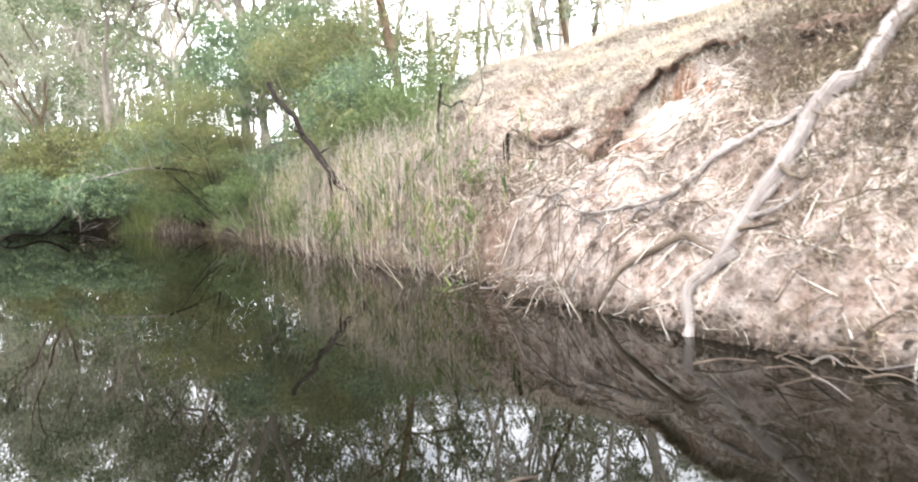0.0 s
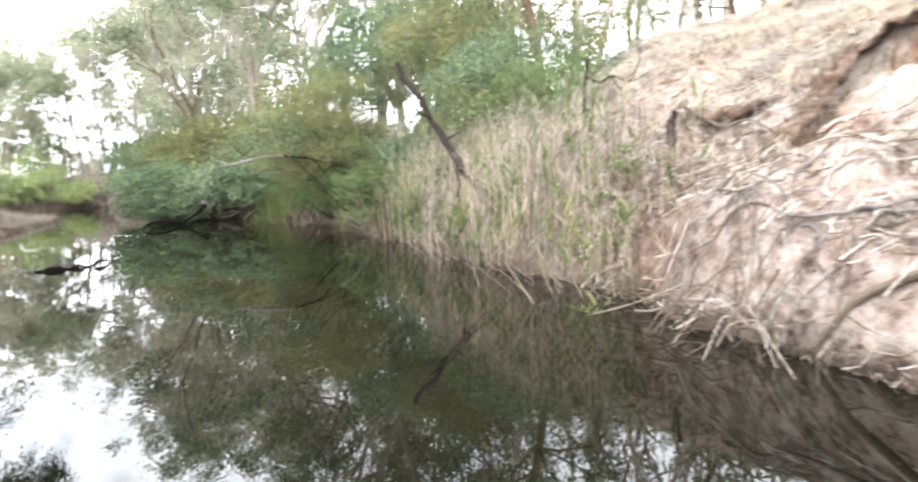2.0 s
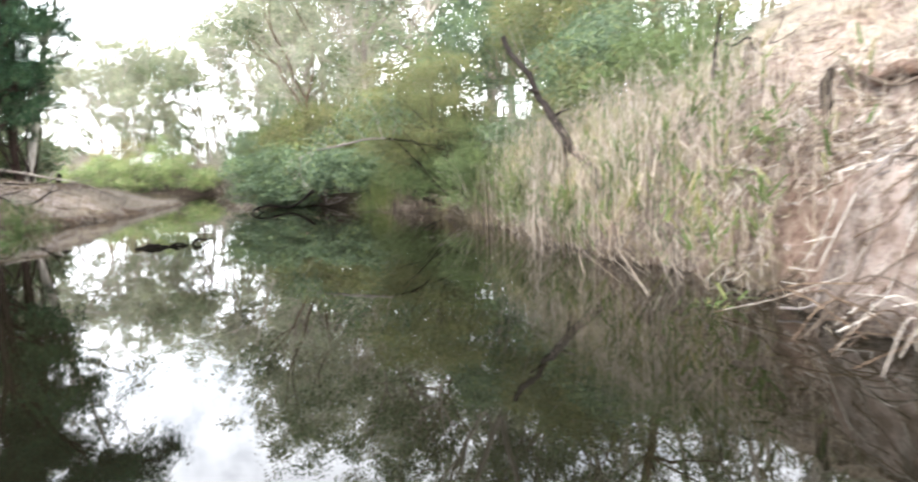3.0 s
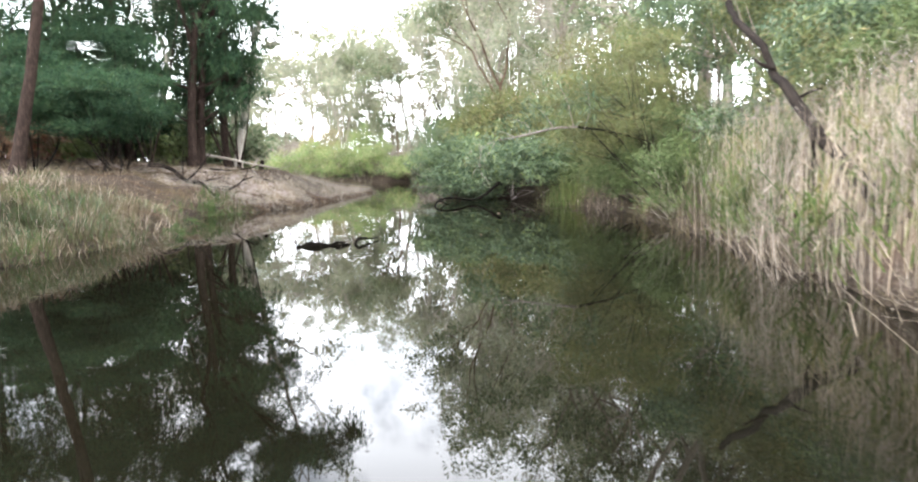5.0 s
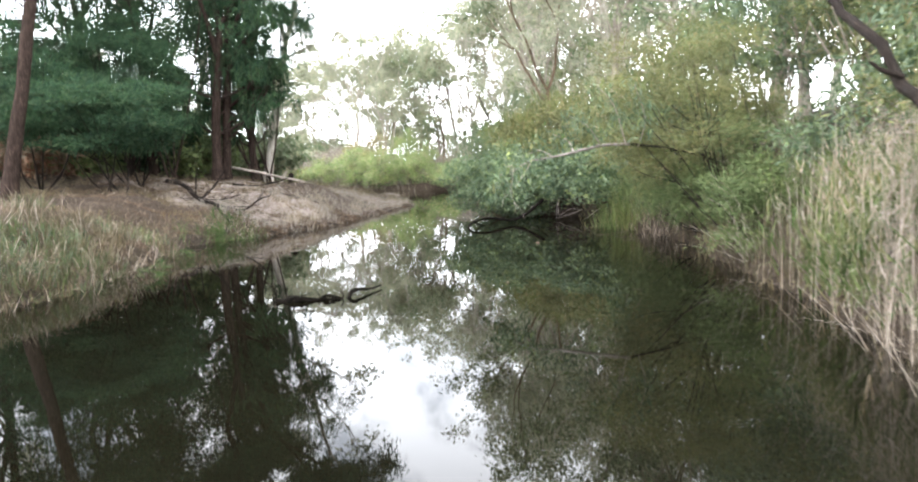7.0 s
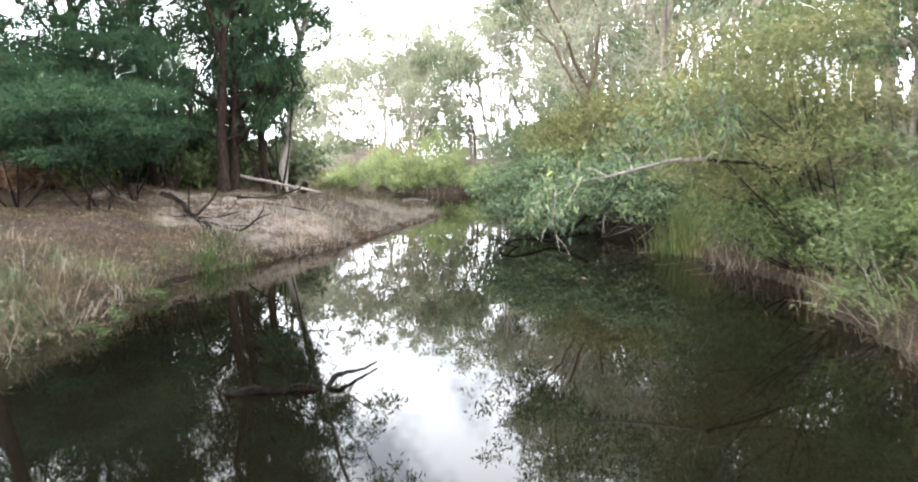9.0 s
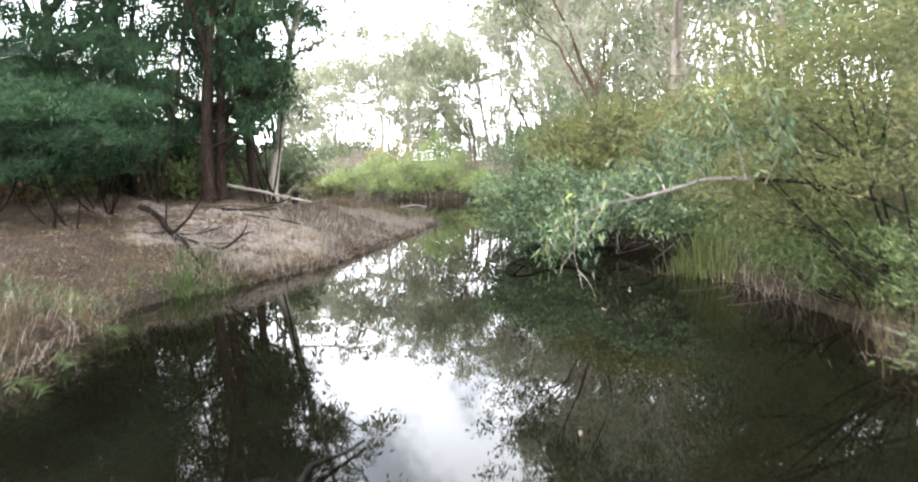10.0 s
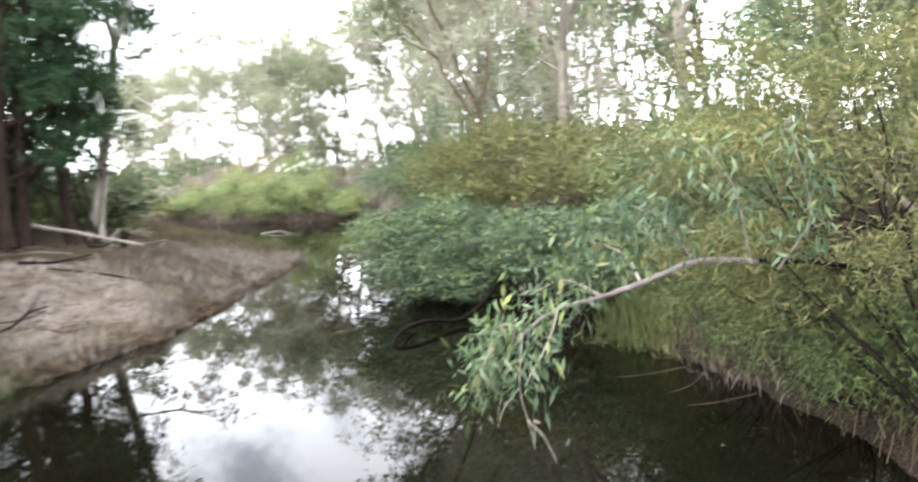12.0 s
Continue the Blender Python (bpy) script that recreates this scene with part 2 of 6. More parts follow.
def make_mesh(name, verts, faces, material, shade=False):
    """faces: one array of equal-sided faces, or a list of such arrays."""
    verts = np.asarray(verts, np.float32)
    faces = [np.asarray(f, np.int32) for f in (faces if isinstance(faces, list) else [faces]) if len(f)]
    me = bpy.data.meshes.new(name)
    me.vertices.add(len(verts))
    me.vertices.foreach_set("co", verts.ravel())
    loops = np.concatenate([f.ravel() for f in faces])
    totals = np.concatenate([np.full(len(f), f.shape[1], np.int32) for f in faces])
    me.loops.add(len(loops))
    me.loops.foreach_set("vertex_index", loops)
    me.polygons.add(len(totals))
    me.polygons.foreach_set("loop_start", np.concatenate([[0], np.cumsum(totals)[:-1]]).astype(np.int32))
    me.polygons.foreach_set("loop_total", totals)
    me.polygons.foreach_set("use_smooth", np.full(len(totals), shade))
    me.materials.append(material)
    me.update(calc_edges=True)
    return me


def part(name, mesh, parent, label=""):
    ob = new(name, mesh)
    ob.parent = parent
    return tagged(ob, label)


def joined(pieces):
    """Joins (verts, faces) pairs with faces of one size."""
    vs, fs, k = [], [], 0
    for v, f in pieces:
        vs.append(v)
        fs.append(np.asarray(f) + k)
        k += len(v)
    return np.concatenate(vs), np.concatenate(fs)


def tube(points, radii, sides=6, rough=0.0, rng=None):
    """A tapered limb along points, closed to a point at its end."""
    pts, radii = np.asarray(points, float), np.asarray(radii, float)
    way = np.gradient(pts, axis=0)
    way /= np.linalg.norm(way, axis=1)[:, None] + 1e-9
    a = np.zeros_like(pts)
    side = np.cross(way[0], (0.3, 0.9, 0.3) if abs(way[0][2]) > 0.7 else (0.1, 0.1, 1.0))
    for i, w in enumerate(way):
        side = side - w * (side @ w)
        side = side / (np.linalg.norm(side) + 1e-9)
        a[i] = side
    b = np.cross(way, a)
    ang = np.linspace(0, 2 * np.pi, sides, endpoint=False)
    ring = a[:, None] * np.cos(ang)[None, :, None] + b[:, None] * np.sin(ang)[None, :, None]
    r = radii[:, None, None] * (1 + (rng.normal(0, rough, (len(pts), sides, 1)) if rough else 0))
    v = (pts[:, None] + ring * r).reshape(-1, 3)
    i, j = np.meshgrid(np.arange(len(pts) - 1), np.arange(sides), indexing="ij")
    j2 = (j + 1) % sides
    f = np.stack([i * sides + j, i * sides + j2, (i + 1) * sides + j2, (i + 1) * sides + j], -1).reshape(-1, 4)
    return v, f


def wander(rng, p, way, length, steps, bend, lift=0.0):
    """A crooked line from p, in steps."""
    pts, way = [np.array(p, float)], np.array(way, float)
    way /= np.linalg.norm(way)
    for _ in range(steps):
        way = way + rng.normal(0, bend, 3) + (0, 0, lift)
        way /= np.linalg.norm(way)
        pts.append(pts[-1] + way * length / steps)
    return np.array(pts), way


def curve_through(points, steps=6):
    """A smooth line through the points."""
    p = np.asarray(points, float)
    q = np.vstack([2 * p[0] - p[1], p, 2 * p[-1] - p[-2]])
    out = []
    for i in range(1, len(q) - 2):
        for t in np.linspace(0, 1, steps, endpoint=False):
            out.append(0.5 * (2 * q[i] + (q[i + 1] - q[i - 1]) * t + (2 * q[i - 1] - 5 * q[i] + 4 * q[i + 1] - q[i + 2]) * t * t + (3 * q[i] - q[i - 1] - 3 * q[i + 1] + q[i + 2]) * t**3))
    return np.array(out + [p[-1]])


def leaves(rng, places, length, width, droop=0.5, out=None):
    """One four-cornered pointed leaf at each place; droop pulls the tips down."""
    n = len(places)
    way = rng.normal(0, 1, (n, 3))
    if out is not None:
        way += out
    way[:, 2] -= droop * 1.6
    way /= np.linalg.norm(way, axis=1)[:, None] + 1e-9
    side = np.cross(way, rng.normal(0, 1, (n, 3)))
    side /= np.linalg.norm(side, axis=1)[:, None] + 1e-9
    size = rng.uniform(0.6, 1.3, (n, 1))
    half = side * width * 0.5 * size
    mid = places + way * length * size * 0.42
    v = np.stack([places, mid + half, places + way * length * size, mid - half], 1).reshape(-1, 3)
    return v, np.arange(4 * n).reshape(-1, 4)


def blades(rng, roots, heights, width, lean, bow=0.25, comb=None):
    """Grass blades: each two tapering strips, bowed over; lean: how far the tips go sideways, as a share of the height."""
    n = len(roots)
    ang = rng.uniform(0, 2 * np.pi, n)
    flat = np.stack([np.cos(ang), np.sin(ang), np.zeros(n)], 1)
    if comb is not None:
        flat = flat * 0.55 + comb
    turn = rng.uniform(0, 2 * np.pi, n)
    side = np.stack([np.cos(turn), np.sin(turn), np.zeros(n)], 1) * (width * 0.5 * rng.uniform(0.6, 1.3, n))[:, None]
    h = np.asarray(heights)[:, None]
    lean = (np.asarray(lean) * rng.uniform(0.2, 1.6, n))[:, None]
    up = np.array([[0, 0, 1.0]])
    mid = roots + up * h * 0.55 + flat * h * lean * 0.35
    tip = roots + up * h * (1 - bow * np.minimum(lean, 1)) + flat * h * lean
    v = np.stack([roots - side, roots + side, mid + side * 0.7, mid - side * 0.7, tip + side * 0.1, tip - side * 0.1], 1).reshape(-1, 3)
    k = np.arange(n)[:, None] * 6
    return v, np.concatenate([k + [0, 1, 2, 3], k + [3, 2, 4, 5]])


LATTICE = np.random.RandomState(7).rand(256, 256)


def value_noise(x, y, size, seed=0):
    """Smooth noise from 0 to 1 with bumps of that size."""
    u, v = np.asarray(x, float) / size + seed * 17.3, np.asarray(y, float) / size + seed * 41.7
    i, j = np.floor(u).astype(int), np.floor(v).astype(int)
    a, b = u - i, v - j
    a, b = a * a * (3 - 2 * a), b * b * (3 - 2 * b)
    g = lambda p, q: LATTICE[p % 256, q % 256]
    return (g(i, j) * (1 - a) + g(i + 1, j) * a) * (1 - b) + (g(i, j + 1) * (1 - a) + g(i + 1, j + 1) * a) * b


# ---- the lie of the land ----
RIGHT = np.array([(20, -22), (14, -10), (8.5, -1), (5, 3.6), (2.9, 6.45), (2.24, 7.2), (1.86, 7.6), (1.45, 8.3), (0.65, 8.9), (0.2, 10.0), (-0.65, 11.2), (-1.65, 12.1), (-3.0, 13.7), (-4.25, 15.2),
                  (-6.1, 17.2), (-7.5, 18.9), (-9.3, 20.3), (-10.6, 20.9), (-11.2, 22.0), (-12.3, 22.9), (-13.5, 23.0), (-15.2, 22.5), (-17.5, 24.2), (-21, 27.8), (-25, 32), (-28.5, 35.2), (-31, 36.1), (-33, 34.9), (-35.6, 33.3), (-38.6, 32.0), (-42, 31.5), (-60, 31.2)], float)
LEFT = np.array([(8, -30), (2, -14), (-3, -4), (-7.2, 4.4), (-9.6, 8.4), (-10.85, 10.2), (-13.2, 12.1), (-14.9, 13.3), (-15.7, 14.6), (-15.9, 16), (-16.6, 17.7), (-18.7, 20.3), (-20.6, 22.9), (-22.3, 24.9), (-25, 25.6), (-30, 27), (-36, 28.5), (-60, 28)], float)
SCAR = np.array([(1.18, 9.7), (1.3, 10.05), (1.48, 10.4), (1.74, 10.85), (1.88, 11.25), (2.03, 11.45), (2.25, 11.38), (2.42, 11.05), (2.62, 10.85), (2.82, 10.75), (3.1, 10.6)], float)
NOTCH = np.array([(0.66, 11.6), (0.9, 11.34), (1.05, 11.12), (1.22, 10.9)], float)
SLOT = np.array([(2.3, 11.3), (2.41, 11.05), (2.53, 10.78), (2.64, 10.26)], float)
HOLLOW = np.array([(3.5, 10.5), (3.9, 10.1), (4.3, 9.9), (4.8, 9.4), (5.4, 9.0)], float)
STEP = np.array([(-1.2, 15.3), (-0.5, 14.6), (0.0, 13.6), (0.5, 12.9)], float)


def line_distance(x, y, line):
    """The distance to a line, the share of the way along it, and on which side: positive to its left."""
    best, along, side = np.full(x.shape, 1e9), np.zeros(x.shape), np.zeros(x.shape)
    for k in range(len(line) - 1):
        a, e = line[k], line[k + 1] - line[k]
        t = np.clip(((x - a[0]) * e[0] + (y - a[1]) * e[1]) / (e @ e), 0, 1)
        dx, dy = x - a[0] - t * e[0], y - a[1] - t * e[1]
        d = np.hypot(dx, dy)
        near = d < best
        best = np.where(near, d, best)
        along = np.where(near, (k + t) / (len(line) - 1), along)
        side = np.where(near, np.sign(e[0] * dy - e[1] * dx), side)
    return best, along, side


def in_water(x, y):
    ring = np.vstack([RIGHT, LEFT[::-1]])
    inside = np.zeros(x.shape, bool)
    for (ax, ay), (bx, by) in zip(ring, np.roll(ring, -1, 0)):
        cross = (ay > y) != (by > y)
        inside ^= cross & (x < (bx - ax) * (y - ay) / (by - ay + 1e-12) + ax)
    return inside


def land(x, y):
    """Height, and how much clay, sand, red earth, and wet mud with painted undercut shade, at each place."""
    x, y = np.asarray(x, float), np.asarray(y, float)
    wob = 0.35 * (value_noise(x, y, 1.1, 3) - 0.5) + 0.3 * (value_noise(x, y, 0.35, 4) - 0.5) + 0.12 * (value_noise(x, y, 0.15, 22) - 0.5)
    dr, _, _ = line_distance(x, y, RIGHT)
    dl, _, _ = line_distance(x, y, LEFT)
    wet = in_water(x, y)
    d = np.where(wet, -np.minimum(dr, dl), np.minimum(dr, dl)) + wob * (0.3 + 0.45 * smooth(0.0, 0.4, np.minimum(dr, dl)))
    d = d - 0.34 * np.exp(-((x - 0.85) ** 2 + (y - 9.0) ** 2) / 0.05) - 0.2 * np.exp(-((x - 2.75) ** 2 + (y - 6.9) ** 2) / 0.03)
    d = d - 0.22 * np.exp(-((x - 1.05) ** 2 + (y - 8.72) ** 2) / 0.025) - 0.16 * np.exp(-((x - 1.3) ** 2 + (y - 8.5) ** 2) / 0.02)
    dp = np.maximum(d, 0)
    # the high bank
    bare = smooth(-4.0, -0.5, x - 0.3 * (y - 10)) * smooth(30, 20, y)
    top = 2.3 + 2.9 * smooth(-13, -3, x) + 1.0 * smooth(-3, 4, x) - 0.9 * smooth(-30, -45, x)
    steep = 0.62 + 0.36 * smooth(-5, 0, x)
    hr = top * (1 - np.exp(-dp * steep / top)) + 0.2 * smooth(0.0, 0.4, dp + 0.3 * (value_noise(x, y, 0.4, 24) - 0.5))
    hr = hr - (0.22 * smooth(2.8, 4.6, dp) + 1.2 * smooth(5.0, 9.5, dp)) * smooth(-9, -2, x)
    # a steep cut toe where the roots hang out
    hr = hr + 0.42 * smooth(0.02, 0.28, dp) * (1 - 0.75 * smooth(0.8, 3.0, dp)) * (0.25 + 0.75 * smooth(1.4, 0.5, x)) * smooth(2.3, 1.6, x) * smooth(-1.0, 0.0, x)
    # the low bank: a short rise, then nearly level
    hl = 0.12 * smooth(0, 0.1, dp) + 0.75 * smooth(0.0, 2.4, dp) + 0.5 * smooth(2, 8, dp) + 1.3 * smooth(12, 45, dp)
    spit = smooth(20.5, 24, y) * smooth(-40, -24, x)
    hl = hl * (1 - 0.62 * spit)
    w = smooth(-1.5, 1.5, dl - dr)
    h = hr * w + hl * (1 - w)
    # clods and hollows
    amp = smooth(0.0, 0.35, dp) * (1 - 0.7 * bare * w * smooth(2.2, 3.4, dp))
    h = h + amp * (0.28 * (value_noise(x, y, 1.6, 1) - 0.5) + 0.15 * (value_noise(x, y, 0.6, 2) - 0.5) + (0.05 + 0.06 * bare * w) * (value_noise(x, y, 0.23, 5) - 0.5) + 0.07 * bare * w * (value_noise(x, y, 0.11, 6) - 0.5) + 0.16 * bare * w * (np.abs(value_noise(x - 0.5 * y, y, 0.45, 15) - 0.5) - 0.25) + 0.12 * bare * w * (np.abs(value_noise(x, y, 0.17, 25) - 0.5) - 0.25))
    # the slip: a torn edge of turf with bare earth under it
    jag = 0.22 * (value_noise(x, y, 0.3, 8) - 0.5) + 0.1 * (value_noise(x, y, 0.12, 20) - 0.5)
    for line, depth, reach in ((HOLLOW, 0.38, 0.4), (STEP, 0.25, 0.5), (NOTCH, 0.26, 0.25), (SLOT, 0.14, 0.08), (SCAR, 0.3, 0.8)):
        ds, along, side = line_distance(x, y, line)
        ends = smooth(0.0, 0.12, along) * smooth(1.0, 0.8, along)
        under = smooth(-0.03, 0.04, -side * ds + jag) * np.exp(-ds / reach)
        h = h - depth * ends * under
    h = np.where(d < 0, np.maximum(-1.2, d * 0.7) - 0.03, h)
    near_slot = line_distance(x, y, SLOT)[0]
    far = smooth(60, 400, np.hypot(x + 8, y - 15))
    h = h * (1 - far) + 3.0 * far
    pale = ends * under * smooth(0.1, 0.35, np.exp(-ds / 1.0)) * smooth(0.22, 0.36, along) * smooth(1.0, 0.85, along) * smooth(0.2, 0.45, value_noise(x, y, 0.4, 21) + 0.25)
    clay = 0.85 * bare * w * smooth(6.5, 3.0, dp + 1.5 * (value_noise(x, y, 0.9, 9) - 0.5)) * np.where(wet, 0, 1) * (1 - 0.75 * smooth(1.5, 2.6, dp + 0.9 * (value_noise(x, y, 0.6, 39) - 0.5)) * smooth(2.6, 3.4, x))
    lobe = ends * under * smooth(0.3, 0.6, np.exp(-ds / 0.5)) * (0.1 + 0.8 * smooth(0.42, 0.25, along))
    red = lobe + 0.95 * smooth(0.1, 0.045, near_slot) + 0.3 * bare * w * smooth(0.5, 0.25, dp) * smooth(1.2, 0.4, x) * smooth(0.35, 0.55, value_noise(x, y, 0.5, 10))
    clay = clay * (1 - 0.55 * smooth(1.7, 2.5, dp + 0.8 * (value_noise(x, y, 0.7, 41) - 0.5)) * smooth(0.1, -0.1, -side * ds))
    clay = clay * (1 - 0.6 * smooth(1.1, 0.3, x) * smooth(1.7, 0.9, dp + 0.5 * (value_noise(x, y, 0.4, 44) - 0.5)))
    cx, cy = x + 18.9, y - 16.5
    sand = (1 - w) * smooth(1.1, 0.75, np.hypot((cx * 0.94 + cy * 0.34) / 3.2, (cy * 0.94 - cx * 0.34) / 2.4) + 0.7 * (value_noise(x, y, 0.6, 11) - 0.5))
    h = h + sand * (0.24 * (value_noise(x, y, 0.5, 26) - 0.5) + 0.17 * (value_noise(x, y, 0.24, 27) - 0.5))
    sand = np.maximum(sand, 0.75 * (1 - w) * spit * smooth(0.45, 0.6, value_noise(x, y, 1.4, 12)))
    # waterline mud, raised under the overhanging shrubs to paint in the undercut's shade
    mud_shade = smooth(0.2 + 0.04 * smooth(0.3, 1.0, x) + 0.12 * (value_noise(x, y, 0.25, 43) - 0.5), 0.05, h + 0.1 * value_noise(x, y, 0.3, 13) - 0.75 * smooth(-9.5, -11, x) * smooth(-16.5, -15, x) * w)
    # low bank: darker up to about 0.3 m above the water
    mud_shade = np.maximum(mud_shade, (1 - w) * smooth(0.34, 0.12, h + 0.15 * (value_noise(x, y, 0.3, 42) - 0.5)))
    return h, np.clip(clay, 0, 1), np.clip(sand, 0, 1), np.clip(red, 0, 1), np.clip(mud_shade, 0, 1), np.clip(pale, 0, 1)


def height(x, y):
    return land(np.array([x], float), np.array([y], float))[0][0]


def shore(x, y):
    """Metres from the water's edge (negative in the water)."""
    x, y = np.asarray(x, float), np.asarray(y, float)
    d = np.minimum(line_distance(x, y, RIGHT)[0], line_distance(x, y, LEFT)[0])
    return np.where(in_water(x, y), -d, d)


def spaced(stops):
    out = [stops[0][0]]
    for (a, _), (b, step) in zip(stops, stops[1:]):
        out.extend(np.linspace(a, b, max(2, int(round((b - a) / step)) + 1))[1:])
    return np.array(out)


def build_ground():
    gx = spaced([(-1500, 0), (-300, 200), (-80, 20), (-23, 1.0), (-15, 0.11), (-3.5, 0.3), (0.5, 0.1), (4.2, 0.045), (5.5, 0.08), (9, 0.2), (30, 1.0), (100, 10), (1500, 200)])
    gy = spaced([(-1500, 0), (-300, 200), (-60, 20), (-10, 2), (5, 0.35), (8, 0.065), (12.2, 0.045), (13.5, 0.07), (20, 0.14), (26, 0.25), (42, 0.5), (90, 4), (300, 30), (1500, 200)])
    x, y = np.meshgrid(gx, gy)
    h, clay, sand, red, mud_shade, pale = land(x.ravel(), y.ravel())
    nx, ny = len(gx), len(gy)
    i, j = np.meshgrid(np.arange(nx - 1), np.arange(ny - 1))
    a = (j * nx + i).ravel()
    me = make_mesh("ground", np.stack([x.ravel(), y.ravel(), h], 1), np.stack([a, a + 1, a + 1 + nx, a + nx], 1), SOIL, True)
    # the wet mask also carries the painted shade below the shrubs
    for name, values in (("clay", clay), ("sand", sand), ("red", red), ("wet", mud_shade), ("pale", pale)):
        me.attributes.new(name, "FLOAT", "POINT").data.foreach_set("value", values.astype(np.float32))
    return tagged(new("ground", me), "dry creek banks of pale clay, sand and leaf litter", "ground", kind="structure")


build_ground()


def turf_lip(name, line, out, thick, seed, label):
    """A torn shelf of root-bound soil standing out over a slip, ragged along its rim."""
    rng = np.random.RandomState(seed)
    seg = np.r_[0, np.cumsum(np.linalg.norm(np.diff(line, axis=0), axis=1))]
    t = np.arange(0, seg[-1], 0.02)
    p = np.column_stack([np.interp(t, seg, line[:, 0]), np.interp(t, seg, line[:, 1])])
    e = np.gradient(p, axis=0)
    e /= np.linalg.norm(e, axis=1)[:, None]
    across = np.column_stack([e[:, 1], -e[:, 0]])
    fade = np.minimum(1, np.minimum(t, t[-1] - t) / 0.2)
    rag = (-0.1 + 1.6 * value_noise(t, 0 * t, 0.13, seed) + rng.normal(0, 0.25, len(t))).clip(0.02) * fade
    back = p - across * 0.16
    z = np.maximum(land(back[:, 0], back[:, 1])[0], land(p[:, 0] - across[:, 0] * 0.05, p[:, 1] - across[:, 1] * 0.05)[0])
    rings = []
    for u, dz in ((-0.2, -0.1), (-0.16, 0.0), (0.0, 0.012), (0.7, 0.005), (1.0, -0.4), (0.75, -0.9), (0.2, -1.3), (-0.14, -1.2)):
        q = p + across * (u * (out * rag if u > 0 else np.ones(len(t))))[:, None] + rng.normal(0, 0.008, p.shape)
        rings.append(np.column_stack([q, z + (dz * thick * (0.5 + 0.6 * rag) if dz < -0.2 else dz) - 0.25 * (u > 0.5) * out * rag]))
    k = len(rings)
    v = np.stack(rings, 1).reshape(-1, 3)
    i, j = np.meshgrid(np.arange(len(t) - 1), np.arange(k), indexing="ij")
    f = np.stack([i * k + j, i * k + (j + 1) % k, (i + 1) * k + (j + 1) % k, (i + 1) * k + j], -1).reshape(-1, 4)
    me = make_mesh(name, v, f, SOIL, False)
    for key, share in (("clay", 0.35), ("red", 0.3)):
        me.attributes.new(key, "FLOAT", "POINT").data.foreach_set("value", np.full(len(v), share, np.float32) * rng.uniform(0.3, 1.6, len(v)).astype(np.float32))
    tagged(new(name, me), label, "soil edge", kind="structure")


turf_lip("turf_lip", SCAR[1:], 0.045, 0.035, 3, "torn overhanging edge of root-bound brown soil")
turf_lip("turf_lip", NOTCH, 0.05, 0.05, 4, "torn overhanging edge of root-bound brown soil")
turf_lip("turf_lip", HOLLOW, 0.14, 0.08, 5, "torn overhanging edge of root-bound brown soil")
gx, gy = np.meshgrid(np.linspace(-62, 24, 30), np.linspace(-32, 40, 26))
a = (np.arange(25)[:, None] * 30 + np.arange(29)[None]).ravel()
tagged(new("water", make_mesh("water", np.stack([gx.ravel(), gy.ravel(), 0 * gx.ravel()], 1), np.stack([a, a + 1, a + 31, a + 30], 1), WATER, True)), "still dark brown creek water mirroring trees and sky", "water", kind="structure")


# ---- trees ----
def grow(rng, tubes, tips, p, way, length, r, depth, spread, bend, lift, sides=5):
    """A limb and what forks off it."""
    steps = max(3, int(length / 0.5))
    pts, end = wander(rng, p, way, length, min(steps, 6), bend * 1.15, lift)
    shrink = np.linspace(1, 0.62 if depth else 0.15, len(pts))
    tubes.append(tube(pts, r * shrink, max(3, sides)))
    if depth <= 1:
        for q in pts[len(pts) // 2:]:
            tips.append(q)
    if depth == 0:
        return
    for k in range(rng.randint(2, 4)):
        q = pts[-1] if k < 2 else pts[rng.randint(len(pts) // 2, len(pts))]
        side = rng.normal(0, 1, 3)
        side -= end * (side @ end)
        side /= np.linalg.norm(side)
        grow(rng, tubes, tips, q, end + side * spread * rng.uniform(0.5, 1.2), length * rng.uniform(0.55, 0.8), r * 0.58 * rng.uniform(0.8, 1.05), depth - 1, spread, bend, lift, sides - 1)


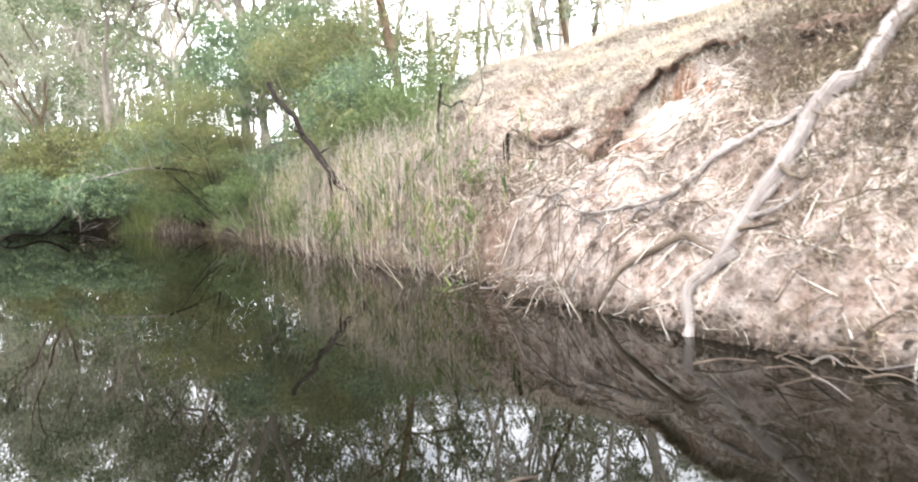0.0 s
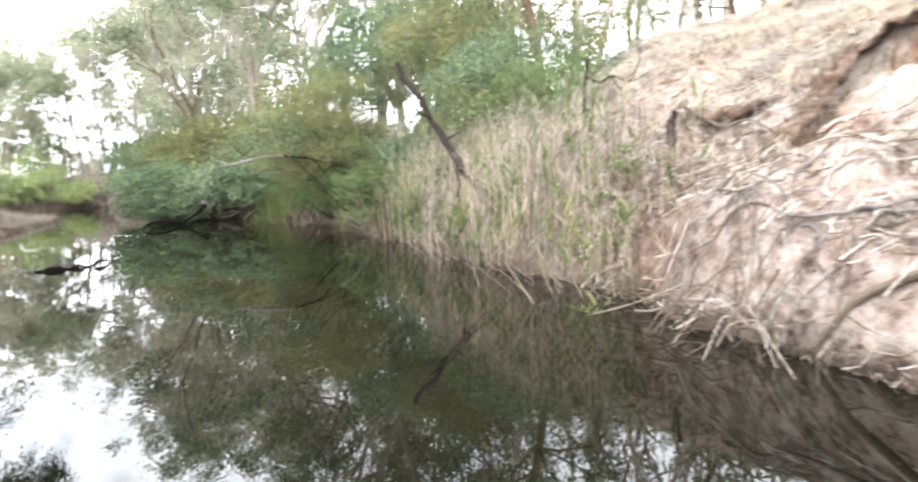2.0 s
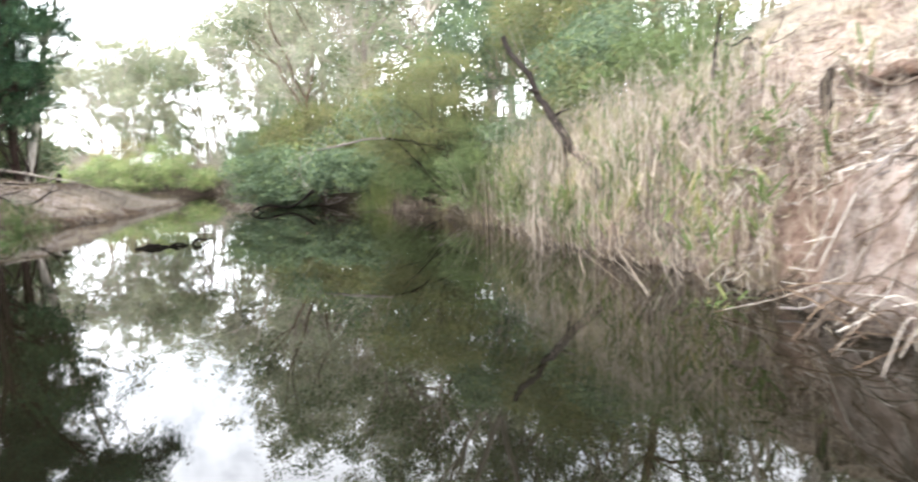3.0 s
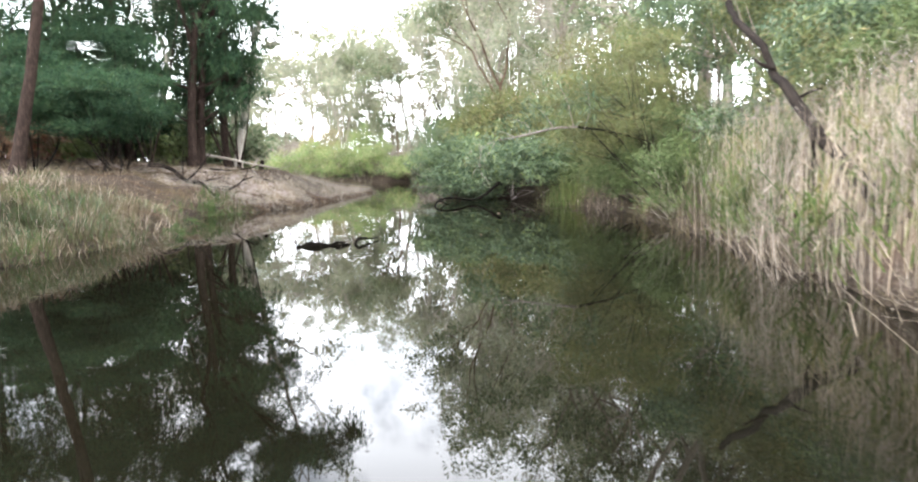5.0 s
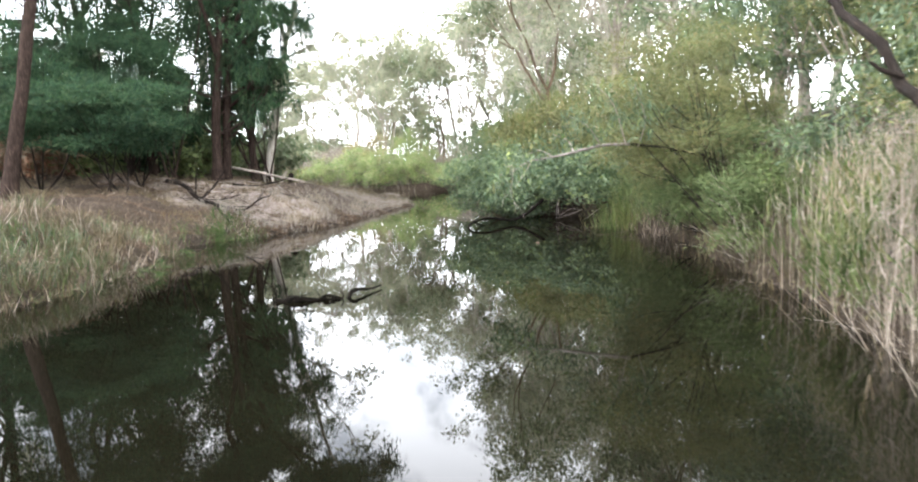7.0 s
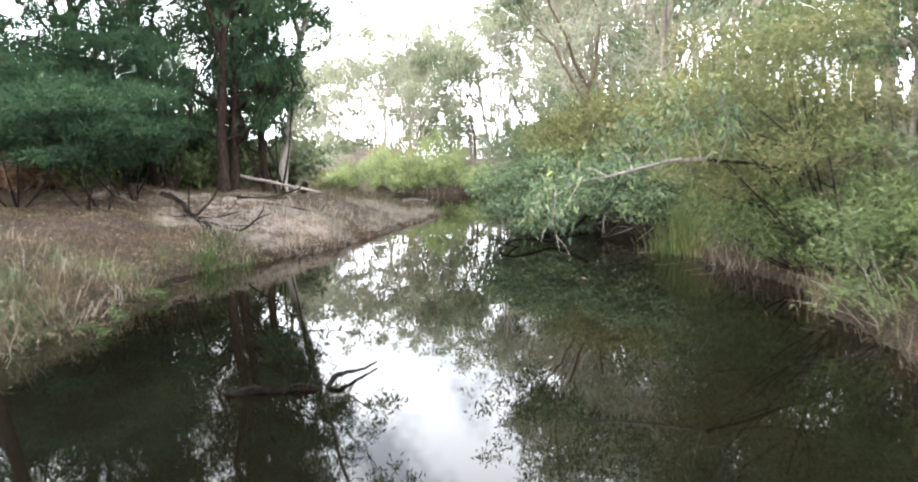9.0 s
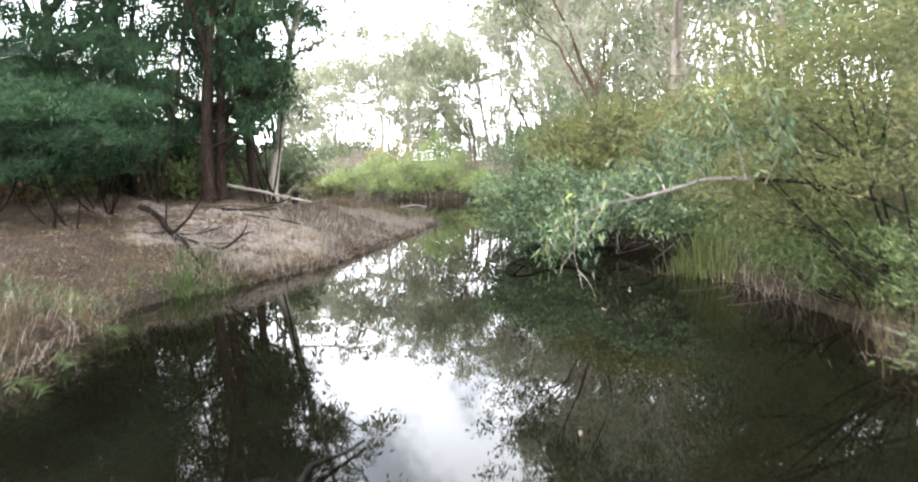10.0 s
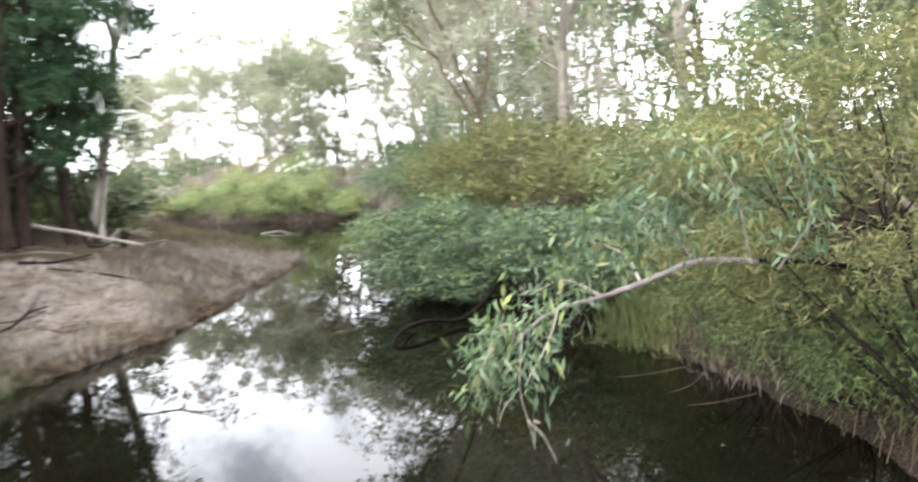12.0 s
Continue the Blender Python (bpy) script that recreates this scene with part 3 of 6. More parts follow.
def make_tree(seed, name, tall, radius, stem, stems, depth, bark, leaf, count, leaf_size, clump, spread=0.6, bend=0.1, lift=0.05, droop=0.7, lean=0.12, low=0):
    """A tree: trunk with limbs, and a crown of single leaves in clumps at the twigs."""
    rng = np.random.RandomState(seed)
    tubes, tips = [], []
    for s in range(stems):
        ang = 2 * np.pi * s / stems + rng.uniform(0, 1)
        way = np.array([np.cos(ang) * lean * (1 if stems == 1 else 2.2), np.sin(ang) * lean * (1 if stems == 1 else 2.2), 1])
        p = np.array([np.cos(ang), np.sin(ang), 0]) * (0 if stems == 1 else radius * 1.6) + (0, 0, -0.25)
        pts, end = wander(rng, p, way, tall * stem, 9, bend * 0.5, 0.03)
        r = radius * rng.uniform(0.75, 1.05)
        flare = np.linspace(1, 0.66, 10) * np.r_[1.45, 1.12, np.ones(8)]
        tubes.append(tube(pts, r * flare, 8, 0.05, rng))
        for k in range(low):
            q = pts[rng.randint(3, 9)]
            a2 = rng.uniform(0, 2 * np.pi)
            grow(rng, tubes, tips, q, (np.cos(a2), np.sin(a2), 0.35), tall * 0.16, r * 0.28, 1, spread, bend * 1.4, lift, 5)
        for k in range(3 if stems == 1 else 2):
            a2 = rng.uniform(0, 2 * np.pi)
            side = np.array([np.cos(a2), np.sin(a2), 0]) * spread * rng.uniform(0.3, 1.0)
            grow(rng, tubes, tips, pts[-1 - (k > 1) * 2], end + side, tall * (1 - stem) * rng.uniform(0.36, 0.5), r * 0.6, depth, spread, bend, lift)
    tips = np.array(tips)
    centre = tips[rng.randint(0, len(tips), count // 44)] + rng.normal(0, clump * 0.4, (count // 44, 3))
    places = np.repeat(centre, 44, 0)
    places = places + rng.normal(0, clump * 0.33, places.shape) * (1, 1, 0.7)
    tree = tagged(new(name), category="tree")
    part("trunk", make_mesh("trunk", *joined(tubes), bark, True), tree)
    part("crown", make_mesh("crown", *leaves(rng, places, leaf_size[0], leaf_size[1], droop), leaf), tree)
    return tree


def stand(tree, x, y, turn=0.0, size=1.0, label="", group="", sink=0.0, first=False):
    m = Matrix.LocRotScale((x, y, height(x, y) - sink), Euler((0, 0, radians(turn))), (size, size, size))
    if first:
        tree.matrix_world = m
        ob = tree
    else:
        ob = copy_thing(tree, m)
    return tagged(ob, label, group=group)


GUMS = [
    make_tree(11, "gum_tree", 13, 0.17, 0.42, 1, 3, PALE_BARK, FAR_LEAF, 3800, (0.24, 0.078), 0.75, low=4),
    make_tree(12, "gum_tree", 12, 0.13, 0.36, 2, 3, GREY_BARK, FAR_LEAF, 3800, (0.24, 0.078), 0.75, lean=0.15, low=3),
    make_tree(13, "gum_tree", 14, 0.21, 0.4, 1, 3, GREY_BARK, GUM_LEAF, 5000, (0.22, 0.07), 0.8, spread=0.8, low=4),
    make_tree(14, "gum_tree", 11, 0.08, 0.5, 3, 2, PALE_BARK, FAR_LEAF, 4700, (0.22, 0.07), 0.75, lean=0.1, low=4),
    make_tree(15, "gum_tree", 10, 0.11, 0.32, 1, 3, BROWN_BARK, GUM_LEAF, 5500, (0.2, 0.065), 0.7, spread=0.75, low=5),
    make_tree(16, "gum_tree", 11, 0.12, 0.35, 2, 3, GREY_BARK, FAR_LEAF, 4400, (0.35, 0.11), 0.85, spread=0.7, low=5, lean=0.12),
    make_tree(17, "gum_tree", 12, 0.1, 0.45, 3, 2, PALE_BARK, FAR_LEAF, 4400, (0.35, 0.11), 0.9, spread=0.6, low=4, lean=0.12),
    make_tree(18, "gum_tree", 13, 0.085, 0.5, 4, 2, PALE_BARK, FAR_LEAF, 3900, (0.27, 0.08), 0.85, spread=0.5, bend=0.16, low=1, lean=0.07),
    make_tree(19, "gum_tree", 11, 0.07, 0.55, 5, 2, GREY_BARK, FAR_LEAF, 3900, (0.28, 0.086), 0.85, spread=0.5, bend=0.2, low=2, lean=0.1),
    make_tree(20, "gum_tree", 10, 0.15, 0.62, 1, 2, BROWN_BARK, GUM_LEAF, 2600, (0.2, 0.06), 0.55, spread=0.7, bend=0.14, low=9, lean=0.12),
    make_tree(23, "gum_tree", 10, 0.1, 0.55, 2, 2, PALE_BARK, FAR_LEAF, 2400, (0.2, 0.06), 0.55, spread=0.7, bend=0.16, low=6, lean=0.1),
]
GUM_SPOTS = [
    (-18.5, 28.2, 4, 0.95), (-11.1, 34.2, 0, 1.0), (-2.66, 20.55, 9, 0.95), (-4.0, 24.9, 10, 1.0), (-3.07, 26.1, 9, 0.8), (-2.1, 23.2, 10, 0.9), (1.3, 28.4, 10, 1.0), (1.75, 24.4, 9, 0.75), (3.1, 24.3, 10, 0.9), (-1.5, 29.3, 10, 1.0), (2.6, 32.4, 9, 1.0), (-6.0, 27.5, 10, 1.1), (0.6, 22.9, 10, 0.7), 
    (-0.1, 26.4, 7, 0.95), (1.0, 28.4, 1, 0.9), (1.7, 33, 0, 1.0), (3.2, 27, 0, 1.0), (7, 24, 1, 1.0),
    (-43.5, 37, 0, 0.8), (-50.4, 38.9, 3, 0.8), (-43.3, 40, 4, 0.85), (-47.8, 42.4, 0, 0.85), (-36.4, 42.3, 8, 0.95), (-33.8, 42, 3, 1.0), (-30.2, 40.9, 0, 1.05), (-25.4, 36.8, 3, 1.35),
    (-24.9, 39.5, 1, 1.35), (-26.4, 43, 0, 1.1), (-18.8, 34.7, 7, 1.0), (-15.1, 33.4, 1, 0.9), (-19.5, 40.1, 0, 1.1), (-14.6, 38, 7, 0.95), (-9.4, 25.9, 2, 0.95), (-20.9, 33.5, 3, 1.25),
    (-23, 44, 1, 1.1), (-38, 47, 2, 1.0), (5, 38, 0, 1.0),
    (-28, 22, 1, 0.8), (-33, 21, 0, 0.85), (-38, 24, 4, 0.85), (-30, 16, 2, 0.8), (-26, 11, 1, 0.85), (-24, 6, 0, 0.9), (-45, 22, 3, 0.9),
    (14, 14, 2, 1.0), (18, 4, 1, 1.0), (-12, -4, 0, 1.0), (-16, 3, 2, 1.0), 
    (-22.5, 38, 3, 1.1), (-28.5, 44.5, 3, 1.1), (-37, 39.5, 4, 0.8), (-40.5, 44, 0, 0.9), (-20.5, 30, 8, 0.8),
    (-46, 36.5, 5, 0.8), (-42, 38.5, 6, 0.85), (-49, 43, 5, 0.95), (-54, 37.5, 6, 0.9), (-45, 45, 6, 1.0), (-39, 41, 5, 0.9), (-35, 45, 6, 1.0), (-29, 46.5, 5, 1.1), (-31, 43, 6, 0.9), 
    (-48.5, 36.2, 8, 0.85), (-52, 39.2, 5, 0.85), (-46.8, 40.2, 8, 0.85), (-50.2, 44, 6, 0.85), (-44.2, 38.4, 7, 0.75), (-56, 40.5, 8, 0.95), (-41.8, 41.6, 8, 0.85), (-53.5, 35.6, 8, 0.75), (-58, 36.8, 5, 0.8),
    (-31, 40.8, 7, 1.0), (-34.2, 44, 8, 1.1), (-28.4, 41.6, 7, 1.35), (-36.4, 41, 7, 0.9), (-27, 38.6, 8, 1.3), (-30, 44, 8, 1.1), (-24, 42, 7, 1.1), (-38.6, 43.2, 8, 0.95), (-21.5, 36.6, 8, 1.0), (-17.2, 36.4, 7, 1.0), (-13, 30.6, 4, 1.1), (-16.6, 29.6, 2, 0.9),
     (-12.2, 27.6, 2, 0.85), (-7.5, 26.5, 4, 0.95), (-8.6, 30, 2, 1.0), (-5.4, 29, 4, 1.1),  (-10.2, 29.8, 2, 1.0),
]
used = set()
for k, (x, y, kind, size) in enumerate(GUM_SPOTS):
    stand(GUMS[kind], x, y, 67 * k % 360, size, "slender gum tree with pale bark and thin grey-green leaves paled for haze" if kind not in (2, 4, 9) else "grey-barked gum tree with an open olive-green crown", "creek gums", first=kind not in used)
    used.add(kind)


# ---- shrubs ----
def make_shrub(seed, name, base, centre, radii, count, leaf_size, clump, leaf, bark, droop=0.2, stems=7, stem_r=0.03, gaps=0.42, per=30, label="", group="", flat=0.75, outward=0.8, lobes=15, plate=0.8):
    """Stems from one foot that fan out to lobes of single leaves with gaps between. centre and radii: of the leafy part, from the foot; plate: how flat the lobes are."""
    rng = np.random.RandomState(seed)
    centre, radii = np.array(centre, float), np.array(radii, float)
    z0 = height(base[0], base[1])
    floor_z = 0.04 - z0
    # where the lobes sit, well apart
    tries = rng.normal(0, 1, (lobes * 30, 3))
    tries /= np.linalg.norm(tries, axis=1)[:, None]
    tries *= rng.uniform(0.15, 1.0, (len(tries), 1)) ** 0.4 * 0.82
    seats = [tries[0]]
    for q in tries[1:]:
        if len(seats) < lobes and min(np.linalg.norm(q - r) for r in seats) > 1.15 / lobes ** 0.36:
            seats.append(q)
    seats = np.array(seats)
    size = rng.uniform(0.25, 0.5, len(seats)) * (15 / lobes) ** 0.3
    groups = count // per
    pick = rng.choice(len(seats), groups, p=size**2 / (size**2).sum())
    g = rng.normal(0, 1, (groups, 3))
    g /= np.linalg.norm(g, axis=1)[:, None]
    g[:, 2] = np.where(rng.rand(groups) < 0.55, np.abs(g[:, 2]), g[:, 2])
    g *= rng.uniform(0.2, 1.0, (groups, 1)) ** 0.5
    bump = 0.75 + 0.6 * value_noise(g[:, 0] * 2 + pick * 3.1, g[:, 1] * 2 + g[:, 2], 0.6, seed % 7)
    g = g * bump[:, None]
    ragged = np.where(rng.rand(groups) < gaps * 0.25, rng.uniform(1.0, 1.5, groups), 1.0)
    heart = centre + (seats[pick] + g * (size[pick] * ragged)[:, None] * (1, 1, plate)) * radii
    places = np.repeat(heart, per, 0)
    out = np.repeat(g, per, 0) * outward
    places = places + rng.normal(0, clump, places.shape) * (1, 1, flat)
    places[:, 2] = np.maximum(places[:, 2], floor_z + rng.uniform(0, 0.25, len(places)))
    shrub = tagged(new(name), label, "shrub", group)
    shrub.location = (base[0], base[1], z0)
    ends = centre + seats * radii
    order = rng.permutation(len(ends))
    mains = []
    for k, e in enumerate(order):
        end = ends[e]
        own = None
        if k >= stems:
            own = min(mains, key=lambda q: np.linalg.norm(q[1] - end))
        start = own[1] if own else rng.normal(0, 0.1, 3) * (1, 1, 0) - (0, 0, 0.12)
        mid = start * 0.5 + end * 0.5 + rng.normal(0, 0.09, 3) - (0, 0, 0.1 * np.linalg.norm(end - start))
        line = curve_through([start, mid, end], 5)
        r = stem_r * (0.5 if own else rng.uniform(0.7, 1.15))
        me = make_mesh("stem", *tube(line, np.linspace(r, r * 0.25, len(line)), 5), bark, True)
        if own:
            part("twig", me, own[0])
        else:
            mains.append((part("stem", me, shrub), line[6]))
    part("foliage", make_mesh("foliage", *leaves(rng, places, leaf_size[0], leaf_size[1], droop, out), leaf), shrub)
    return shrub


FINE, BROAD, MID = (0.12, 0.016), (0.13, 0.028), (0.11, 0.036)
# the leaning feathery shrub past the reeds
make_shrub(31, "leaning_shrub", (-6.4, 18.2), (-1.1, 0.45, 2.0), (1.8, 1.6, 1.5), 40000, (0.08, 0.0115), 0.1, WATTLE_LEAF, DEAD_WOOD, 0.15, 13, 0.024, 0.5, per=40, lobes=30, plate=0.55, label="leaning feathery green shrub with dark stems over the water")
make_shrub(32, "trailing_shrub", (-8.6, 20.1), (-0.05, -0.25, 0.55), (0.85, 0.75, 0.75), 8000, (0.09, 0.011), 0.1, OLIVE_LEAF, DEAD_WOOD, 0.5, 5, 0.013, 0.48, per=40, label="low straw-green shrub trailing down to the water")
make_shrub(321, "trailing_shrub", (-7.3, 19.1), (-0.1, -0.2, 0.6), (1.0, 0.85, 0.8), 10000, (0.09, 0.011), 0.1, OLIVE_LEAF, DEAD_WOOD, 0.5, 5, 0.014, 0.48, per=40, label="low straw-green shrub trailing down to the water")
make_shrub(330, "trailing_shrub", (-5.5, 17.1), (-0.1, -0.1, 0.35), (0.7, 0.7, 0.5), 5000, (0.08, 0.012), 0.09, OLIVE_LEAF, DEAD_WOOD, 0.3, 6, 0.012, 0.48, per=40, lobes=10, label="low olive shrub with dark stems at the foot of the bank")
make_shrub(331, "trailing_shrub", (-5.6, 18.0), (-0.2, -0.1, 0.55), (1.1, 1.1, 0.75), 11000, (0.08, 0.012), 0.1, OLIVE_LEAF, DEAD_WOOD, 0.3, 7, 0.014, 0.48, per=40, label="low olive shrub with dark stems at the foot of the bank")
for k, (x, y, r) in enumerate([(-3.0, 16.5, 1.2), (-2.0, 17.4, 1.4), (-1.3, 18.8, 1.3), (-4.4, 17.6, 1.1)]):
    make_shrub(332 + k, "slope_shrub", (x, y), (0, 0, 0.75), (r, r, 0.85), 6500, (0.11, 0.018), 0.13, (WATTLE_LEAF, NEAR_LEAF)[k % 2], BROWN_BARK, 0.2, 6, 0.018, 0.45, label="bushy green shrub on the slope behind the reeds", group="slope shrubs")
make_shrub(33, "gum_sapling", (-7.0, 21.8), (-0.3, -0.6, 2.3), (1.7, 1.5, 1.5), 8000, BROAD, 0.15, NEAR_LEAF, GREY_BARK, 0.8, 6, 0.05, 0.5, label="young gum with drooping blue-green leaves above the bank")
make_shrub(342, "gum_sapling", (-5.0, 21.6), (-0.1, 0.0, 2.3), (1.3, 1.2, 1.5), 9000, BROAD, 0.15, NEAR_LEAF, GREY_BARK, 0.7, 6, 0.035, 0.42, label="young gum with drooping blue-green leaves above the bank")
for k, (x, y) in enumerate([(-8.6, 23.6), (-6.9, 24.6)]):
    make_shrub(343 + k, "gum_sapling", (x, y), (0, 0, 2.9), (1.7, 1.6, 1.8), 9000, (0.16, 0.032), 0.17, (NEAR_LEAF, GUM_LEAF)[k], GREY_BARK, 0.7, 6, 0.04, 0.42, label="young gum with drooping grey-green leaves above the bank")
make_shrub(34, "gum_sapling", (-4.9, 20.6), (-0.3, -0.3, 1.9), (1.6, 1.5, 1.5), 8000, FINE, 0.16, WATTLE_LEAF, GREY_BARK, 0.5, 6, 0.04, 0.5, label="young feathery green tree behind the reeds")
make_shrub(44, "gum_sapling", (-3.9, 19.6), (-0.1, -0.2, 1.8), (1.6, 1.3, 1.5), 10000, FINE, 0.16, WATTLE_LEAF, GREY_BARK, 0.3, 6, 0.03, 0.38, label="young feathery green tree behind the reeds")
make_shrub(45, "gum_sapling", (-5.6, 22.6), (-0.1, -0.2, 2.6), (1.9, 1.7, 2.0), 9000, BROAD, 0.3, GUM_LEAF, GREY_BARK, 0.6, 7, 0.05, 0.36, label="young gum with drooping olive leaves above the bank")
make_shrub(46, "gum_sapling", (-3.2, 17.6), (-0.1, -0.1, 1.0), (1.0, 1.0, 1.0), 6000, BROAD, 0.15, NEAR_LEAF, GREY_BARK, 0.6, 5, 0.03, 0.42, label="dark green young gum on the slope behind the reeds")
make_shrub(340, "gum_sapling", (-4.3, 21.2), (0.2, -0.2, 1.3), (1.4, 1.2, 1.2), 7000, BROAD, 0.15, NEAR_LEAF, GREY_BARK, 0.6, 5, 0.03, 0.42, label="dark green young gum on the slope behind the reeds")
make_shrub(341, "gum_sapling", (-3.3, 22.6), (0.2, -0.2, 1.5), (1.6, 1.3, 1.4), 7000, FINE, 0.16, WATTLE_LEAF, GREY_BARK, 0.3, 5, 0.03, 0.4, label="young feathery green tree on the slope behind the reeds")
for k, (x, y) in enumerate([(-2.7, 17.3), (-1.7, 16.0), (-3.6, 18.2), (-1.2, 14.9), (-2.4, 15.7)]):
    make_shrub(47 + k, "dry_shrub", (x, y), (0, 0, 0.45), (0.8, 0.7, 0.6), 3000, FINE, 0.14, OLIVE_LEAF, BROWN_BARK, 0.0, 7, 0.012, 0.42, label="sparse brownish shrub on the dry slope", group="dry shrubs")
make_shrub(35, "round_shrub", (-14.2, 22.9), (-0.55, -0.95, 0.68), (1.6, 1.6, 1.05), 30000, (0.095, 0.032), 0.11, NEAR_LEAF, BROWN_BARK, 0.2, 8, 0.03, 0.44, per=50, label="dense grey-green shrub overhanging the water")
make_shrub(36, "tall_shrub", (-15.6, 25.2), (0.2, -0.4, 0.95), (2.0, 1.7, 1.2), 12000, (0.16, 0.03), 0.15, WATTLE_LEAF, BROWN_BARK, -0.4, 14, 0.02, 0.44, label="upright feathery green shrub with bare twigs")
make_shrub(37, "tall_shrub", (-12.6, 24.8), (0.0, -0.5, 0.9), (1.9, 1.5, 1.1), 12000, (0.16, 0.03), 0.15, WATTLE_LEAF, BROWN_BARK, -0.2, 8, 0.03, 0.42, label="bright feathery shrub behind the overhang")
make_shrub(38, "tall_shrub", (-10.2, 23.8), (0.0, -0.3, 0.9), (1.8, 1.4, 1.1), 11000, (0.16, 0.03), 0.17, OLIVE_LEAF, BROWN_BARK, 0.1, 8, 0.03, 0.36, label="brownish olive shrub on the bank")
make_shrub(39, "gum_sapling", (-9.2, 21.6), (-0.2, -0.7, 1.2), (1.1, 1.0, 1.0), 6000, BROAD, 0.2, NEAR_LEAF, GREY_BARK, 0.8, 6, 0.035, 0.42, label="gum sapling with long drooping leaves")
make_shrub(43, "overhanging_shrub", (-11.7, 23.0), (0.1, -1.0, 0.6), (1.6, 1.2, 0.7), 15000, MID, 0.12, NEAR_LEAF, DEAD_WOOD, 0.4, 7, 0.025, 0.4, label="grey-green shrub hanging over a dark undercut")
make_shrub(40, "tall_shrub", (-18.6, 27.0), (0.0, -0.6, 1.2), (2.0, 1.7, 1.4), 12000, FINE, 0.18, NEAR_LEAF, BROWN_BARK, 0.1, 7, 0.03, 0.42, label="grey-green shrub on the far bank")
make_shrub(41, "tall_shrub", (-25.5, 34.0), (0.0, -0.6, 1.2), (2.2, 1.8, 1.5), 10000, (0.16, 0.035), 0.22, NEAR_LEAF, BROWN_BARK, 0.1, 7, 0.03, 0.38, label="grey-green shrub on the far bank")
make_shrub(42, "tall_shrub", (-22.0, 31.0), (0.0, -0.6, 1.1), (2.1, 1.8, 1.4), 10000, (0.16, 0.035), 0.22, OLIVE_LEAF, BROWN_BARK, 0.1, 7, 0.03, 0.38, label="olive shrub on the far bank")
for k, (x, y, r, hgt, leaf) in enumerate([(-32.4, 35.9, 1.2, 1.6, BRIGHT_LEAF), (-34.2, 34.9, 1.4, 2.2, BRIGHT_LEAF), (-36.0, 33.9, 1.4, 2.7, BRIGHT_LEAF), (-37.8, 33.2, 1.5, 2.6, BRIGHT_LEAF), (-39.8, 32.6, 1.5, 1.9, BRIGHT_LEAF), (-42.0, 32.3, 1.5, 1.3, WATTLE_LEAF), (-35.4, 35.8, 1.6, 3.0, BRIGHT_LEAF), (-38.4, 35.0, 1.7, 2.8, RUST_TIP), (-41.2, 34.0, 1.8, 2.2, DRY_STRAW), (-44.4, 32.9, 1.8, 1.4, DRY_STRAW)]):
    make_shrub(50 + k, "bend_shrub", (x, y), (0, -0.5, hgt * 0.3), (r, r * 0.9, hgt * 0.44), 3600, (0.18, 0.042), 0.15, leaf, BROWN_BARK, -0.3, 6, 0.02, 0.42, label="bushy yellow-green shrub on the creek bend" if leaf is BRIGHT_LEAF else "dry yellowish shrub on the creek bend", group="shrubs on the bend")
# low growth between the far trunks
for k in range(26):
    ang, dist = radians(-8 + 3.4 * k), 27 + (k * 37 % 19)
    x, y = -6 - math.sin(ang) * dist, 12 + math.cos(ang) * dist
    if shore(x, y) > 3.0:
        make_shrub(70 + k, "understorey_shrub", (x, y), (0, 0, 0.9), (1.9, 1.9, 1.1), 1400, (0.32, 0.09), 0.28, (OLIVE_LEAF, WATTLE_LEAF, GUM_LEAF)[k % 3], GREY_BARK, 0.1, 5, 0.03, 0.38, label="scrubby olive undergrowth among the far trunks", group="undergrowth")

# the dark trees on the low bank
SHEOAK = make_tree(21, "she_oak", 9.5, 0.2, 0.52, 1, 3, RED_BARK, SHEOAK_LEAF, 16000, (0.26, 0.036), 0.48, spread=0.75, droop=0.9, low=8, bend=0.06, lean=0.02)
stand(SHEOAK, -22.5, 17.5, 200, 1.0, "dark she-oak with a red-brown trunk and drooping needles", "she-oaks", first=True)
stand(SHEOAK, -22.9, 17.95, 150, 0.9, "dark she-oak with a red-brown trunk and drooping needles", "she-oaks")
stand(SHEOAK, -22.95, 18.95, 260, 0.75, "dark she-oak with a red-brown trunk and drooping needles", "she-oaks")
stand(SHEOAK, -25.5, 14.4, 200, 1.0, "dark she-oak with a red-brown trunk and drooping needles", "she-oaks")
stand(SHEOAK, -24.6, 16.4, 310, 0.95, "dark she-oak with a red-brown trunk and drooping needles", "she-oaks")
stand(SHEOAK, -22.6, 11.4, 120, 0.95, "dark she-oak with a red-brown trunk and drooping needles", "she-oaks")
BARE_SHEOAK = make_tree(27, "she_oak", 11, 0.2, 0.6, 1, 3, RED_BARK, SHEOAK_LEAF, 7000, (0.26, 0.036), 0.5, spread=0.7, droop=0.9, bend=0.06, lean=0.16)
stand(BARE_SHEOAK, -17.5, 11.0, 20, 0.8, "dark she-oak with a tall bare red-brown trunk", "she-oaks", first=True)
stand(GUMS[0], -24.2, 20.0, 40, 0.9, "leaning pale gum behind the she-oaks", "creek gums")
